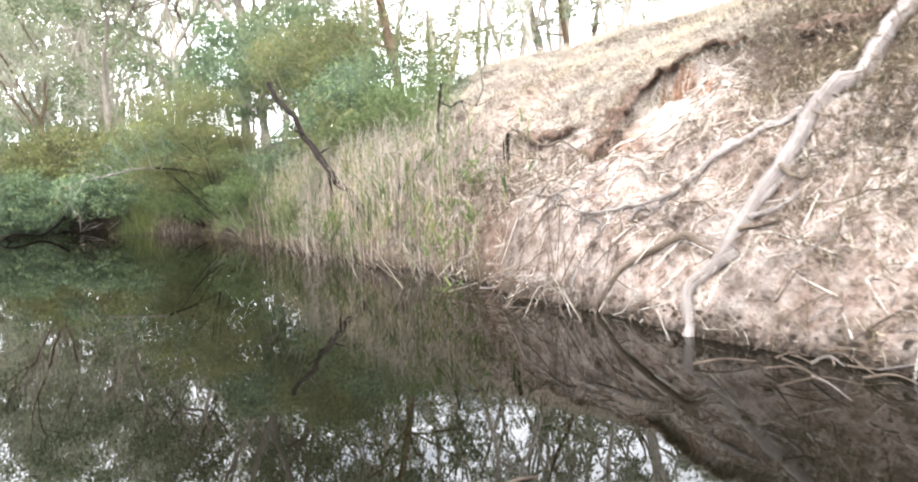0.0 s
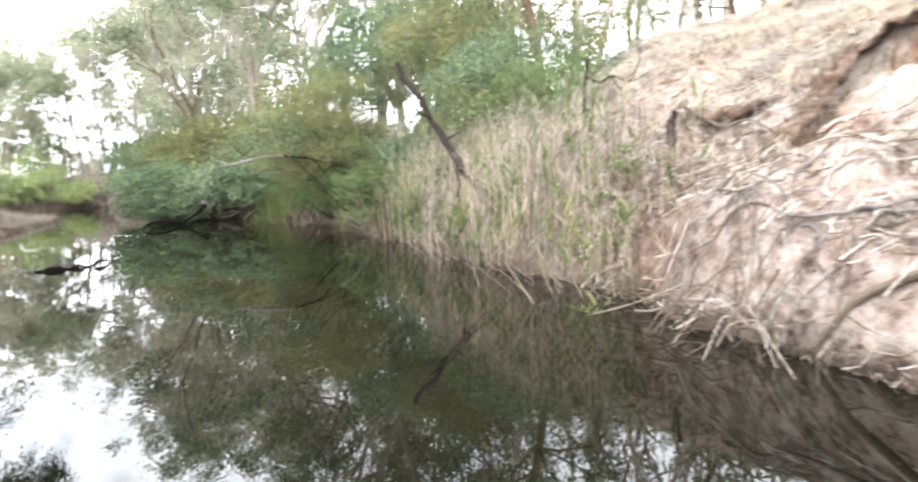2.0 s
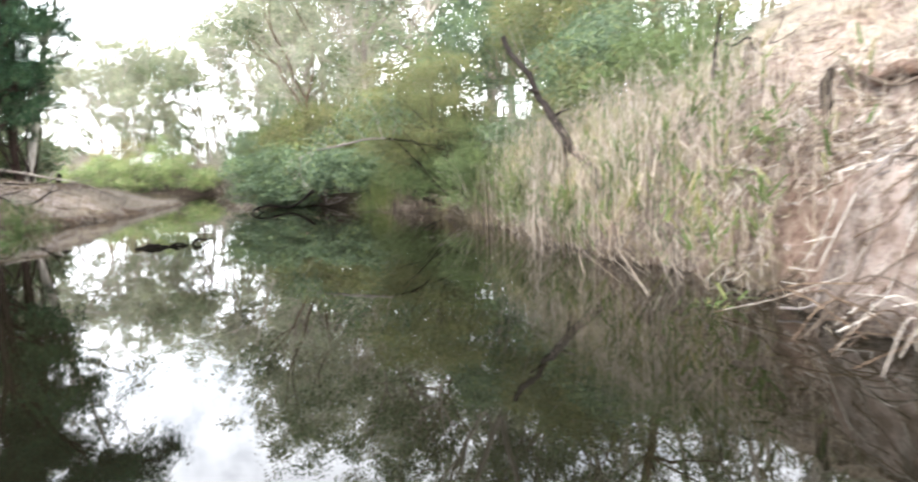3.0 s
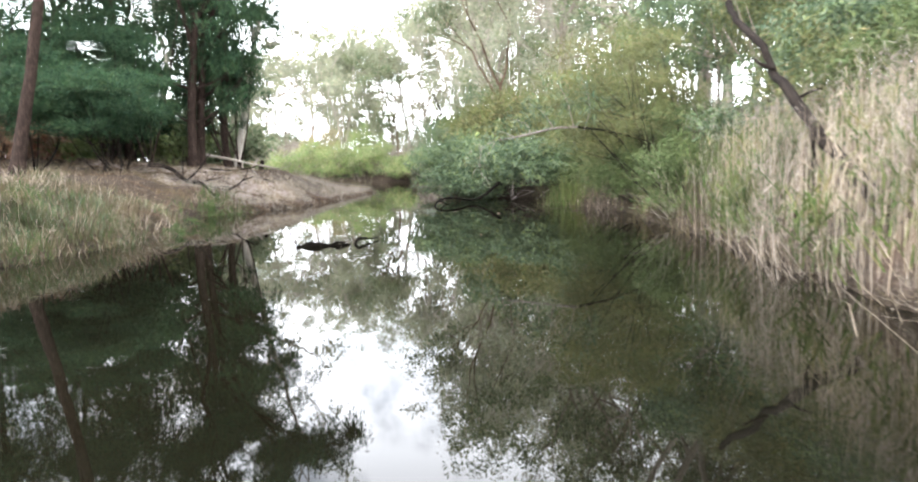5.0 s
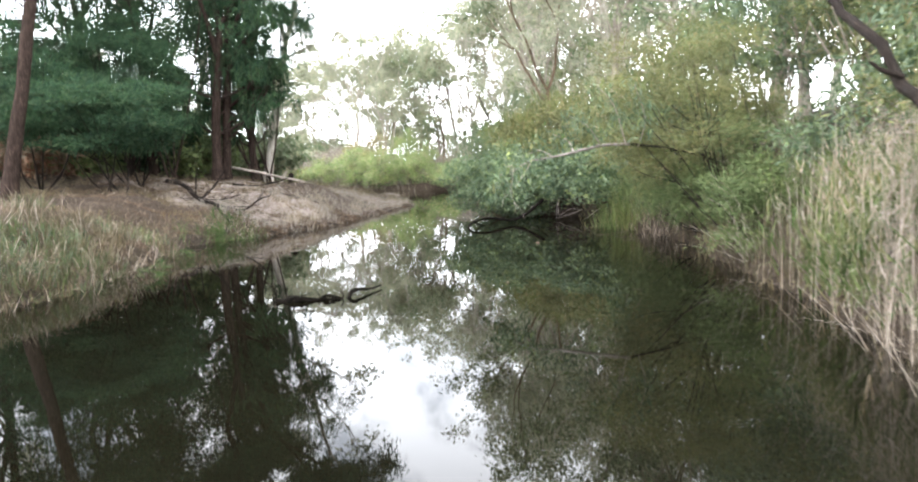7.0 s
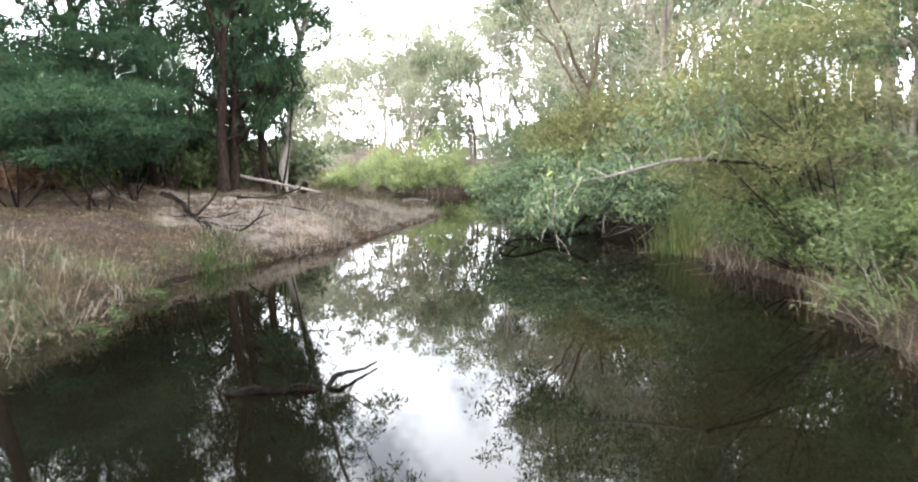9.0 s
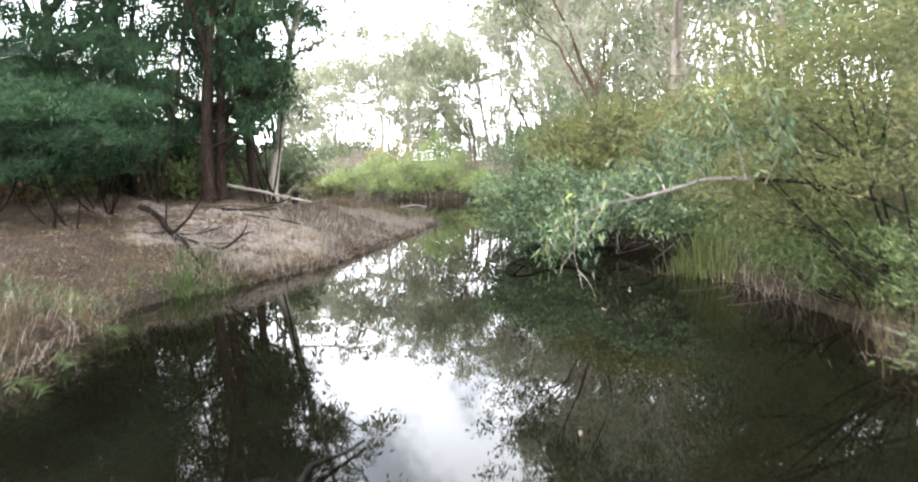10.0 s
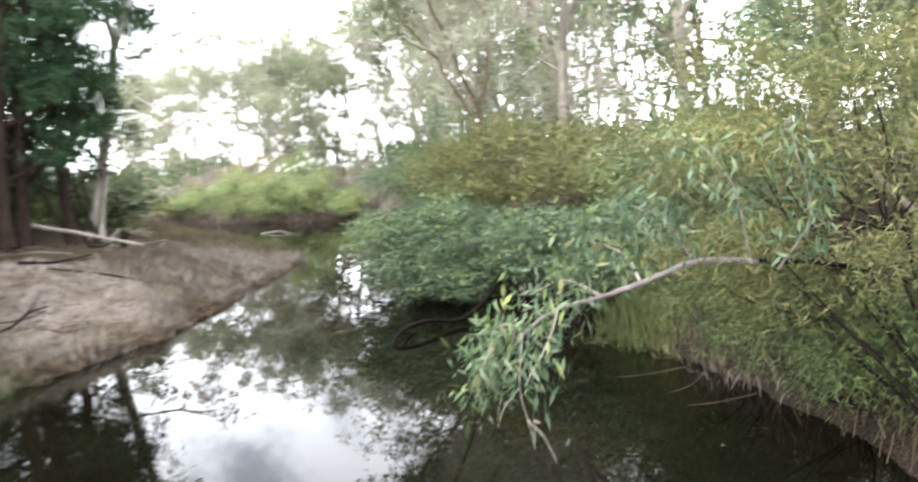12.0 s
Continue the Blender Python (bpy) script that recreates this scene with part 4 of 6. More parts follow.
for k, (x, y, cx, cy, cz, rx, ry, rz) in enumerate([(-20.9, 14.6, 0.4, -0.2, 1.75, 2.2, 1.7, 1.15), (-18.1, 13.2, -0.4, -0.3, 1.65, 1.7, 1.5, 0.95), (-22.4, 14.9, 0.0, -0.2, 3.0, 2.0, 1.5, 1.6), (-20.2, 12.2, 0.1, 0.0, 2.0, 1.9, 1.7, 1.3), (-25.2, 13.2, 0, 0, 3.4, 2.2, 1.9, 1.5)]):
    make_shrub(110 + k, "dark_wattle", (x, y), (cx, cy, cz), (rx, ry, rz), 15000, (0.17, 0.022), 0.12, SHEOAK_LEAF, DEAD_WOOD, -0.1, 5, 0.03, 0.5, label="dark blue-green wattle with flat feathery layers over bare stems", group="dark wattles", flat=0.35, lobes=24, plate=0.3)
for k, (x, y, r, hgt) in enumerate([(-27, 9.5, 2.6, 3.2), (-29, 13, 2.8, 3.4), (-28.5, 16.8, 2.4, 3.0), (-31, 19.5, 2.4, 2.6), (-25.5, 6.5, 2.4, 3.0), (-34, 16, 3, 3.5), (-33, 23.5, 2.0, 1.8), (-26.4, 18.6, 1.7, 2.0), (-25.4, 16.6, 1.6, 1.8), (-26.8, 21.4, 1.6, 1.8), (-26.2, 13.6, 1.8, 2.2), (-25.6, 10.4, 1.8, 2.2)]):
    make_shrub(130 + k, "backing_scrub", (x, y), (0, 0, hgt * 0.5), (r, r, hgt * 0.6), 3200, (0.26, 0.09), 0.25, (SHEOAK_LEAF, GUM_LEAF)[k % 2], BROWN_BARK, 0.1, 6, 0.04, 0.3, label="dark scrub closing the view behind the she-oaks", group="backing scrub")
for k, (x, y) in enumerate([(-25.5, 15.2), (-26.5, 12.0), (-24.6, 17.6), (-27.5, 9.0), (-24.0, 13.6)]):
    make_shrub(160 + k, "low_scrub", (x, y), (0, 0, 0.55), (1.7, 1.7, 0.75), 2400, (0.22, 0.06), 0.2, (OLIVE_LEAF, SHEOAK_LEAF)[k % 2], BROWN_BARK, 0.1, 6, 0.02, 0.3, label="low dark scrub on the ground behind the wattles", group="low scrub")
for k, (x, y, cz, r, rz) in enumerate([(-24.2, 18.2, 3.4, 1.9, 1.5), (-23.6, 19.8, 5.2, 2.4, 2.8), (-24.2, 15.6, 4.6, 2.3, 1.8), (-23.0, 12.4, 5.0, 2.6, 1.9), (-23.2, 16.4, 6.2, 2.3, 2.2), (-24.5, 13.8, 6.6, 2.6, 2.2), (-22.8, 18.9, 4.4, 1.8, 2.2)]):
    make_shrub(140 + k, "she_oak_regrowth", (x, y), (0, 0, cz), (r, r, rz), 8000, (0.22, 0.028), 0.16, SHEOAK_LEAF, RED_BARK, 0.6, 4, 0.04, 0.42, label="young she-oak with drooping dark needles between the trunks", group="she-oak regrowth")
make_shrub(120, "dead_bracken", (-23.4, 12.7), (0.2, 0.0, 0.6), (1.1, 1.3, 0.8), 4500, (0.26, 0.045), 0.16, RUST_LEAF, DEAD_WOOD, 0.4, 5, 0.015, 0.3, label="heap of rusty dead bracken under the trees")


# ---- the overhanging gum branch ----
def limb_thing(name, origin, label, category):
    ob = tagged(new(name), label, category)
    ob.location = origin
    return ob


def limb(name, owner, points, r0, r1, material, sides=9, rough=0.06, seed=1, label="", rest=False):
    rng = np.random.RandomState(seed)
    points = np.array(points, float)
    if rest:
        points = curve_through(points, 3)
        points[1:, 2] = np.maximum(points[1:, 2], land(points[1:, 0], points[1:, 1])[0] + 0.6 * r0 + 0.02)
    if not rest:
        points[1:-1] += rng.normal(0, min(r0 * 0.45, 0.03), points[1:-1].shape)
    line = curve_through(points, 4) - np.array(owner.location)
    line[1:-1] += rng.normal(0, min(r0, 0.06) * 0.1, line[1:-1].shape)
    v, f = tube(line, np.linspace(r0, r1, len(line)) * (1 + 0.16 * (np.interp(np.arange(len(line)), np.arange(0, len(line) + 3, 3), rng.rand(len(line) // 3 + 2)[: len(np.arange(0, len(line) + 3, 3))]) - 0.5)), sides, rough, rng)
    ridge = np.tile(rng.normal(0, rough * 1.3, sides), len(line))[:, None]
    v = v + (v - np.repeat(line, sides, 0)) * ridge
    me = make_mesh(name, v, f, material, True)
    ang = np.tile(np.linspace(0, 2 * np.pi, sides, endpoint=False), len(line))
    run = np.repeat(np.r_[0, np.cumsum(np.linalg.norm(np.diff(line, axis=0), axis=1))] + seed * 3.1, sides)
    me.attributes.new("lengthwise", "FLOAT_VECTOR", "POINT").data.foreach_set("vector", np.column_stack([np.cos(ang), np.sin(ang), run]).astype(np.float32).ravel())
    return part(name, me, owner, label)


bough = limb_thing("overhanging_branch", (-6.25, 17.9, height(-6.25, 17.9)), "bleached gum branch with hanging leaves reaching over the water", "branch")
limb("limb", bough, [(-6.25, 17.9, height(-6.25, 17.9) - 0.1), (-6.3, 18.6, 0.8), (-6.9, 18.75, 1.3), (-7.4, 18.1, 1.55), (-7.72, 17.4, 1.65)], 0.012, 0.02, DEAD_WOOD, 8)
limb("limb", bough, [(-7.72, 17.37, 1.65), (-8.1, 17.25, 1.68), (-8.35, 16.8, 1.56), (-8.5, 16.5, 1.5), (-8.65, 16.22, 1.42), (-8.76, 16.0, 1.33), (-8.8, 15.88, 1.24)], 0.026, 0.008, DRIFTWOOD, 8, 0.05, 2)
TWIGS = [((-8.15, 17.2, 1.68), (-8.2, 16.95, 1.95), (-8.35, 16.7, 2.1)), ((-7.75, 17.3, 1.65), (-7.8, 17.1, 2.2), (-8.0, 16.9, 2.55)), ((-8.5, 16.5, 1.5), (-8.75, 16.45, 1.6), (-8.95, 16.3, 1.5)), ((-8.8, 15.92, 1.38), (-8.95, 15.95, 1.35), (-9.05, 15.9, 1.2)),
         ((-8.65, 16.2, 1.46), (-8.6, 16.0, 1.3), (-8.65, 15.8, 1.05)), ((-8.86, 15.75, 1.26), (-8.92, 15.72, 1.15), (-8.95, 15.7, 1.0)), ((-7.6, 17.4, 1.6), (-7.35, 17.2, 2.0), (-7.4, 17.0, 2.5)), ((-8.35, 16.8, 1.56), (-8.5, 16.85, 1.75), (-8.75, 16.75, 1.85))]
for k, tw in enumerate(TWIGS):
    limb("twig", bough, tw, 0.012, 0.003, GREY_BARK, 5, 0.0, 60 + k)
rng = np.random.RandomState(77)
spots = np.concatenate([curve_through(tw, 6)[3:] for tw in TWIGS] * 60 + [curve_through([(-8.5, 16.5, 1.5), (-8.8, 15.92, 1.38), (-8.88, 15.65, 1.2)], 8)] * 24)
spots = spots + rng.normal(0, 0.09, spots.shape)
spots = spots[rng.permutation(len(spots))[:1500]]
part("foliage", make_mesh("foliage", *leaves(rng, spots - np.array(bough.location), 0.11, 0.024, 0.9), NEAR_LEAF), bough)

HANGING = [((-8.7, 15.85, 1.36), (-8.66, 15.74, 1.04), (-8.6, 15.72, 0.85), (-8.54, 15.71, 0.68)), ((-8.66, 15.74, 1.04), (-8.75, 15.68, 0.9), (-8.78, 15.66, 0.78)), ((-8.6, 15.72, 0.85), (-8.5, 15.75, 0.75), (-8.42, 15.76, 0.6)), ((-8.8, 15.9, 1.35), (-8.82, 15.8, 1.05), (-8.86, 15.76, 0.82))]
for k, tw in enumerate(HANGING):
    limb("twig", bough, tw, 0.004, 0.0018, GREY_BARK, 5, 0.0, 210 + k)
spots = np.concatenate([curve_through([(-8.8, 15.95, 1.35), (-8.9, 15.75, 1.15), (-8.95, 15.65, 0.95)], 8)] * 4 + [curve_through([(-8.35, 16.5, 1.9), (-8.6, 16.2, 1.75), (-8.8, 16.0, 1.6)], 6)] * 3)
spots = spots + rng.normal(0, 0.1, spots.shape)
part("young_leaves", make_mesh("young_leaves", *leaves(rng, spots - np.array(bough.location), 0.12, 0.03, 0.8), REED_GREEN), bough, "yellow-green young leaves")

# ---- dead wood ----
prop = limb_thing("leaning_dead_trunk", (-2.1, 13.3, height(-2.1, 13.3)), "dark dead trunk leaning out of the reeds", "dead trunk")
limb("trunk", prop, [(-1.6, 12.69, 0.27), (-2.0, 13.17, 0.67), (-2.27, 13.5, 0.94), (-2.54, 13.82, 1.21), (-3.08, 14.47, 1.76), (-3.4, 14.86, 2.04), (-3.62, 15.12, 2.29), (-4.16, 15.77, 2.83), (-4.46, 16.12, 3.12)], 0.074, 0.042, DEAD_WOOD, 10, 0.07, 5)
limb("branch", prop, [(-2.78, 14.12, 1.45), (-2.66, 13.86, 1.2), (-2.56, 13.72, 0.95)], 0.022, 0.014, DEAD_WOOD, 6, 0.05, 6)
limb("branch", prop, [(-3.36, 14.82, 2.02), (-3.5, 14.72, 2.08), (-3.58, 14.7, 2.16)], 0.028, 0.012, DEAD_WOOD, 6, 0.05, 7)
limb("branch", prop, [(-2.95, 14.3, 1.63), (-2.84, 14.34, 1.72), (-2.74, 14.4, 1.73)], 0.02, 0.009, DEAD_WOOD, 6, 0.05, 8)

drift = limb_thing("driftwood_log", (1.87, 7.56, 0.05), "bleached forked driftwood log lying up the clay bank", "log")
limb("log", drift, [(1.82, 7.4, -0.12), (1.86, 7.6, 0.05), (1.95, 7.76, 0.29), (2.1, 7.79, 0.43), (2.27, 7.74, 0.55)], 0.036, 0.05, DRIFTWOOD, 10, 0.1, 11)
limb("log", drift, [(2.12, 7.84, 0.45), (2.21, 7.84, 0.58), (2.51, 8.0, 0.94), (2.75, 8.17, 1.24), (2.97, 8.46, 1.56), (3.18, 8.46, 1.73), (3.47, 8.68, 1.83), (3.74, 8.94, 2.08), (4.08, 9.3, 2.42), (4.5, 9.6, 2.72)], 0.05, 0.078, DRIFTWOOD, 11, 0.1, 12)
limb("stub", drift, [(3.46, 8.66, 1.82), (3.52, 8.6, 1.77), (3.54, 8.56, 1.72)], 0.03, 0.02, BROWN_WOOD, 7, 0.1, 18)
limb("branch", drift, [(2.3, 7.9, 0.7), (2.52, 8.0, 0.92), (2.72, 8.1, 1.1), (2.92, 8.3, 1.3)], 0.03, 0.02, DRIFTWOOD, 8, 0.1, 19)
limb("branch", drift, [(3.0, 8.45, 1.58), (2.81, 8.6, 1.47), (2.64, 8.64, 1.4), (2.34, 8.67, 1.25), (2.17, 8.69, 1.08), (2.05, 8.83, 0.96), (1.84, 8.79, 0.83), (1.6, 8.69, 0.72)], 0.034, 0.014, DRIFTWOOD, 9, 0.07, 13, rest=True)
limb("branch", drift, [(2.15, 8.7, 1.05), (2.02, 8.82, 0.95), (1.69, 8.75, 0.86), (1.45, 8.88, 0.81), (1.17, 9.08, 0.79), (0.85, 9.32, 0.75)], 0.024, 0.009, DRIFTWOOD, 8, 0.07, 14, rest=True)
limb("branch", drift, [(2.66, 8.07, 1.16), (2.7, 7.94, 1.08), (2.8, 7.92, 1.06), (2.85, 8.0, 1.16)], 0.022, 0.012, BROWN_WOOD, 7, 0.06, 15, rest=True)
limb("branch", drift, [(2.38, 7.9, 0.79), (2.5, 7.86, 0.82), (2.64, 7.8, 0.9), (2.7, 7.77, 0.97)], 0.025, 0.010, DRIFTWOOD, 7, 0.06, 16, rest=True)
limb("branch", drift, [(2.3, 7.84, 0.71), (2.44, 7.78, 0.74), (2.56, 7.75, 0.77)], 0.025, 0.015, BROWN_WOOD, 7, 0.06, 17, rest=True)


def on_land(x, y, up=0.0):
    return (x, y, max(height(x, y), 0.0) + up)


roots = limb_thing("bank_root", on_land(1.62, 8.49), "thick brown root crossing the clay bank", "root")
limb("root", roots, [on_land(1.28, 8.56, -0.02), on_land(1.38, 8.48, 0.05), on_land(1.52, 8.4, 0.06), on_land(1.76, 8.18, 0.06), on_land(1.94, 8.0, 0.06), on_land(2.05, 7.97, 0.0)], 0.022, 0.036, BROWN_WOOD, 9, 0.08, 21)
spray = limb_thing("fallen_branch", on_land(0.88, 11.24), "thin bare fallen branch on the bank", "branch")
limb("stem", spray, [on_land(0.55, 11.6, 0.1), on_land(0.88, 11.24, 0.16), on_land(1.1, 10.8, 0.12), on_land(1.3, 10.3, 0.05)], 0.022, 0.008, BROWN_WOOD, 6, 0.05, 22)
limb("twig", spray, [on_land(0.6, 11.55, 0.12), on_land(0.45, 11.2, 0.15), on_land(0.4, 10.9, 0.05)], 0.012, 0.004, BROWN_WOOD, 5, 0.0, 23)
limb("twig", spray, [on_land(0.88, 11.24, 0.16), on_land(1.15, 11.1, 0.1), on_land(1.4, 10.95, 0.02)], 0.012, 0.004, BROWN_WOOD, 5, 0.0, 24)

snag = limb_thing("dead_snag", on_land(-0.74, 13.3), "dark bare snag with crooked side twigs on the slope", "dead branch")
sx, sy, sz = on_land(-0.74, 13.3)
limb("stem", snag, [(sx, sy, sz - 0.1), (sx + 0.02, sy + 0.05, sz + 0.5), (sx + 0.1, sy + 0.1, sz + 1.0)], 0.03, 0.018, DEAD_WOOD, 6, 0.06, 25)
limb("branch", snag, [(sx + 0.06, sy + 0.08, sz + 0.72), (sx + 0.22, sy + 0.1, sz + 0.62), (sx + 0.38, sy + 0.1, sz + 0.7), (sx + 0.6, sy + 0.15, sz + 0.62), (sx + 0.85, sy + 0.2, sz + 0.74)], 0.016, 0.006, DEAD_WOOD, 5, 0.1, 26)
limb("branch", snag, [(sx + 0.38, sy + 0.1, sz + 0.7), (sx + 0.5, sy, sz + 0.5), (sx + 0.72, sy, sz + 0.48)], 0.011, 0.004, DEAD_WOOD, 5, 0.1, 27)
limb("branch", snag, [(sx + 0.6, sy + 0.15, sz + 0.62), (sx + 0.72, sy + 0.2, sz + 0.9), (sx + 0.7, sy + 0.25, sz + 1.1), (sx + 0.8, sy + 0.3, sz + 1.35)], 0.011, 0.004, DEAD_WOOD, 5, 0.1, 28)

stub = limb_thing("dead_stub", on_land(0.42, 11.3), "short dark broken stub standing in the slope", "stump")
bx, by, bz = on_land(0.42, 11.3)
limb("stub", stub, [(bx, by, bz - 0.1), (bx + 0.02, by, bz + 0.15), (bx + 0.03, by, bz + 0.33)], 0.05, 0.02, DEAD_WOOD, 7, 0.12, 29)

fallen = limb_thing("fallen_dead_tree", on_land(-18.6, 15.2), "dark fallen dead tree with bare branches on pale sand", "dead tree")
limb("trunk", fallen, [on_land(-20.6, 15.25, 0.22), on_land(-19.1, 15.1, 0.2), on_land(-17.94, 15.0, 0.14), on_land(-16.9, 14.8, 0.1), on_land(-16.1, 14.85, 0.02)], 0.07, 0.03, DEAD_WOOD, 9, 0.12, 31)
DEAD_BRANCHES = [([(-17.94, 15.01, 0.8), (-17.85, 15.29, 1.08), (-17.8, 15.42, 1.28), (-17.74, 15.55, 1.45)], 0.028), ([(-17.9, 15.05, 0.78), (-17.76, 15.47, 0.78), (-17.6, 15.83, 0.87)], 0.026), ([(-17.8, 15.0, 0.76), (-17.2, 15.3, 0.62), (-16.75, 15.5, 0.56), (-16.5, 15.7, 0.75), (-16.2, 15.85, 0.85)], 0.03),
    ([(-16.5, 15.7, 0.75), (-16.42, 15.8, 0.92), (-16.45, 15.85, 1.05)], 0.014), ([(-17.99, 14.9, 0.85), (-18.0, 14.92, 1.27), (-17.97, 14.95, 1.56)], 0.02), ([(-17.95, 15.0, 0.85), (-18.05, 14.65, 0.82), (-18.15, 14.25, 0.92)], 0.018),
    ([(-17.2, 15.3, 0.62), (-17.0, 15.75, 0.6), (-16.95, 16.1, 0.68)], 0.014), ([(-16.6, 14.85, 0.5), (-16.35, 15.1, 0.4), (-16.05, 15.4, 0.3)], 0.018), ([(-16.8, 14.85, 0.6), (-16.6, 14.6, 0.75), (-16.55, 14.5, 0.95)], 0.012), ([(-17.76, 15.47, 0.78), (-17.7, 15.7, 0.95), (-17.72, 15.85, 1.12)], 0.012)]
for k, (pts, r) in enumerate(DEAD_BRANCHES):
    limb("branch", fallen, pts, r, r * 0.3, DEAD_WOOD, 6, 0.1, 32 + k)

pile = limb_thing("fallen_branches", on_land(-21.6, 18.4), "tangle of pale and dark fallen branches below the trees", "branches")
rng = np.random.RandomState(41)
for k in range(11):
    x, y = -21.4 + rng.normal(0, 0.9), 18.2 + rng.normal(0, 0.9)
    ang, ln = rng.uniform(-0.4, 1.4), rng.uniform(0.9, 2.2)
    limb("branch", pile, [on_land(x, y, 0.05), on_land(x + 0.5 * ln * math.cos(ang), y + 0.5 * ln * math.sin(ang), rng.uniform(0.04, 0.14)), on_land(x + ln * math.cos(ang), y + ln * math.sin(ang), rng.uniform(0.04, 0.25))], rng.uniform(0.015, 0.04), 0.012, (BROWN_WOOD, DEAD_WOOD, DRIFTWOOD)[k % 3], 6, 0.06, 45 + k)
stump = limb_thing("stump", on_land(-22.0, 19.7), "small burnt stump with a pale split side", "stump")
x, y, z = on_land(-22.0, 19.7)
limb("stub", stump, [(x, y, z - 0.1), (x, y, z + 0.2), (x + 0.02, y, z + 0.42)], 0.1, 0.075, DEAD_WOOD, 9, 0.14, 58)
limb("split_side", stump, [(x - 0.3, y - 0.3, z - 0.05), (x - 0.2, y - 0.2, z + 0.22), (x - 0.05, y - 0.12, z + 0.5)], 0.075, 0.03, BLEACHED, 7, 0.12, 59, "pale split wood")
pole = limb_thing("fallen_pole", on_land(-22.4, 19.0), "long pale fallen pole below the trees", "log")
limb("log", pole, [on_land(-23.4, 18.2, 0.4), on_land(-22.4, 18.9, 0.28), on_land(-21.2, 19.7, 0.06)], 0.05, 0.025, BLEACHED, 7, 0.08, 200)
sunk = limb_thing("sunken_log", (-8.1, 12.2, 0.0), "wet black log breaking the water surface with forked ends", "log")
limb("log", sunk, [(-8.47, 11.68, -0.05), (-8.3, 11.88, 0.0), (-8.14, 12.18, -0.012), (-7.96, 12.4, -0.03)], 0.034, 0.024, WET_WOOD, 9, 0.35, 61)
limb("branch", sunk, [(-8.4, 11.76, -0.02), (-8.26, 11.9, 0.055), (-8.17, 12.05, -0.02)], 0.022, 0.012, WET_WOOD, 7, 0.25, 62)
limb("branch", sunk, [(-8.22, 12.13, -0.02), (-8.1, 12.2, 0.05), (-8.02, 12.34, -0.02)], 0.02, 0.012, WET_WOOD, 7, 0.25, 67)
limb("branch", sunk, [(-7.97, 12.36, -0.04), (-8.0, 12.46, 0.06), (-8.06, 12.6, 0.075), (-8.13, 12.8, 0.055), (-8.24, 13.02, 0.03)], 0.026, 0.009, WET_WOOD, 8, 0.12, 63)
rng = np.random.RandomState(68)
for k in range(9):
    x, y = -8.42 + 0.052 * k + rng.normal(0, 0.02), 11.75 + 0.07 * k + rng.normal(0, 0.03)
    limb("spike", sunk, [(x, y, -0.03), (x + rng.normal(0, 0.03), y + rng.normal(0, 0.03), 0.04), (x + rng.normal(0, 0.06), y + rng.normal(0, 0.06), rng.uniform(0.05, 0.12))], rng.uniform(0.007, 0.013), 0.003, WET_WOOD, 5, 0.1, 270 + k)

hoop = limb_thing("curved_dead_branch", (-13.1, 19.6, 0.0), "dark curved dead branch dipping into the water", "branch")
limb("limb", hoop, [(-13.05, 18.95, -0.04), (-13.15, 19.25, 0.12), (-13.2, 19.8, 0.16), (-13.05, 20.4, 0.08), (-13.0, 20.9, 0.2), (-13.1, 21.6, 0.5)], 0.025, 0.04, WET_WOOD, 7, 0.08, 71)
limb("branch", hoop, [(-13.15, 19.25, 0.12), (-13.3, 19.7, 0.02), (-13.2, 20.2, -0.03)], 0.018, 0.01, WET_WOOD, 6, 0.08, 72)

floater = limb_thing("floating_log", (-30.2, 29.8, 0.0), "pale bleached log lying in the far water", "log")
limb("log", floater, [(-31.0, 29.5, -0.03), (-30.3, 29.8, 0.02), (-29.6, 30.0, -0.02)], 0.05, 0.03, DRIFTWOOD, 8, 0.1, 73)

jam = limb_thing("driftwood_heap", on_land(-29.6, 36.0), "heap of grey flood debris at the bend", "branches")
for k in range(16):
    x, y = -29.6 + rng.normal(0, 0.8), 35.9 + rng.normal(0, 0.5)
    ang, ln = rng.uniform(0, 6.28), rng.uniform(0.7, 1.8)
    limb("branch", jam, [on_land(x, y, 0.05), on_land(x + 0.5 * ln * math.cos(ang), y + 0.5 * ln * math.sin(ang), rng.uniform(0.1, 0.5)), on_land(x + ln * math.cos(ang), y + ln * math.sin(ang), rng.uniform(0.1, 0.7))], rng.uniform(0.03, 0.07), 0.015, (BROWN_WOOD, DRIFTWOOD)[k % 2], 6, 0.06, 85 + k)
tilt = limb_thing("leaning_pole", on_land(-29.0, 37.5), "dark dead sapling leaning over the bend", "dead trunk")
x, y, z = on_land(-29.0, 37.5)
limb("trunk", tilt, [(x, y, z - 0.2), (x - 0.6, y - 0.4, z + 1.4), (x - 1.3, y - 0.6, z + 3.0), (x - 2.0, y - 0.6, z + 4.2)], 0.08, 0.035, DEAD_WOOD, 7, 0.06, 110)

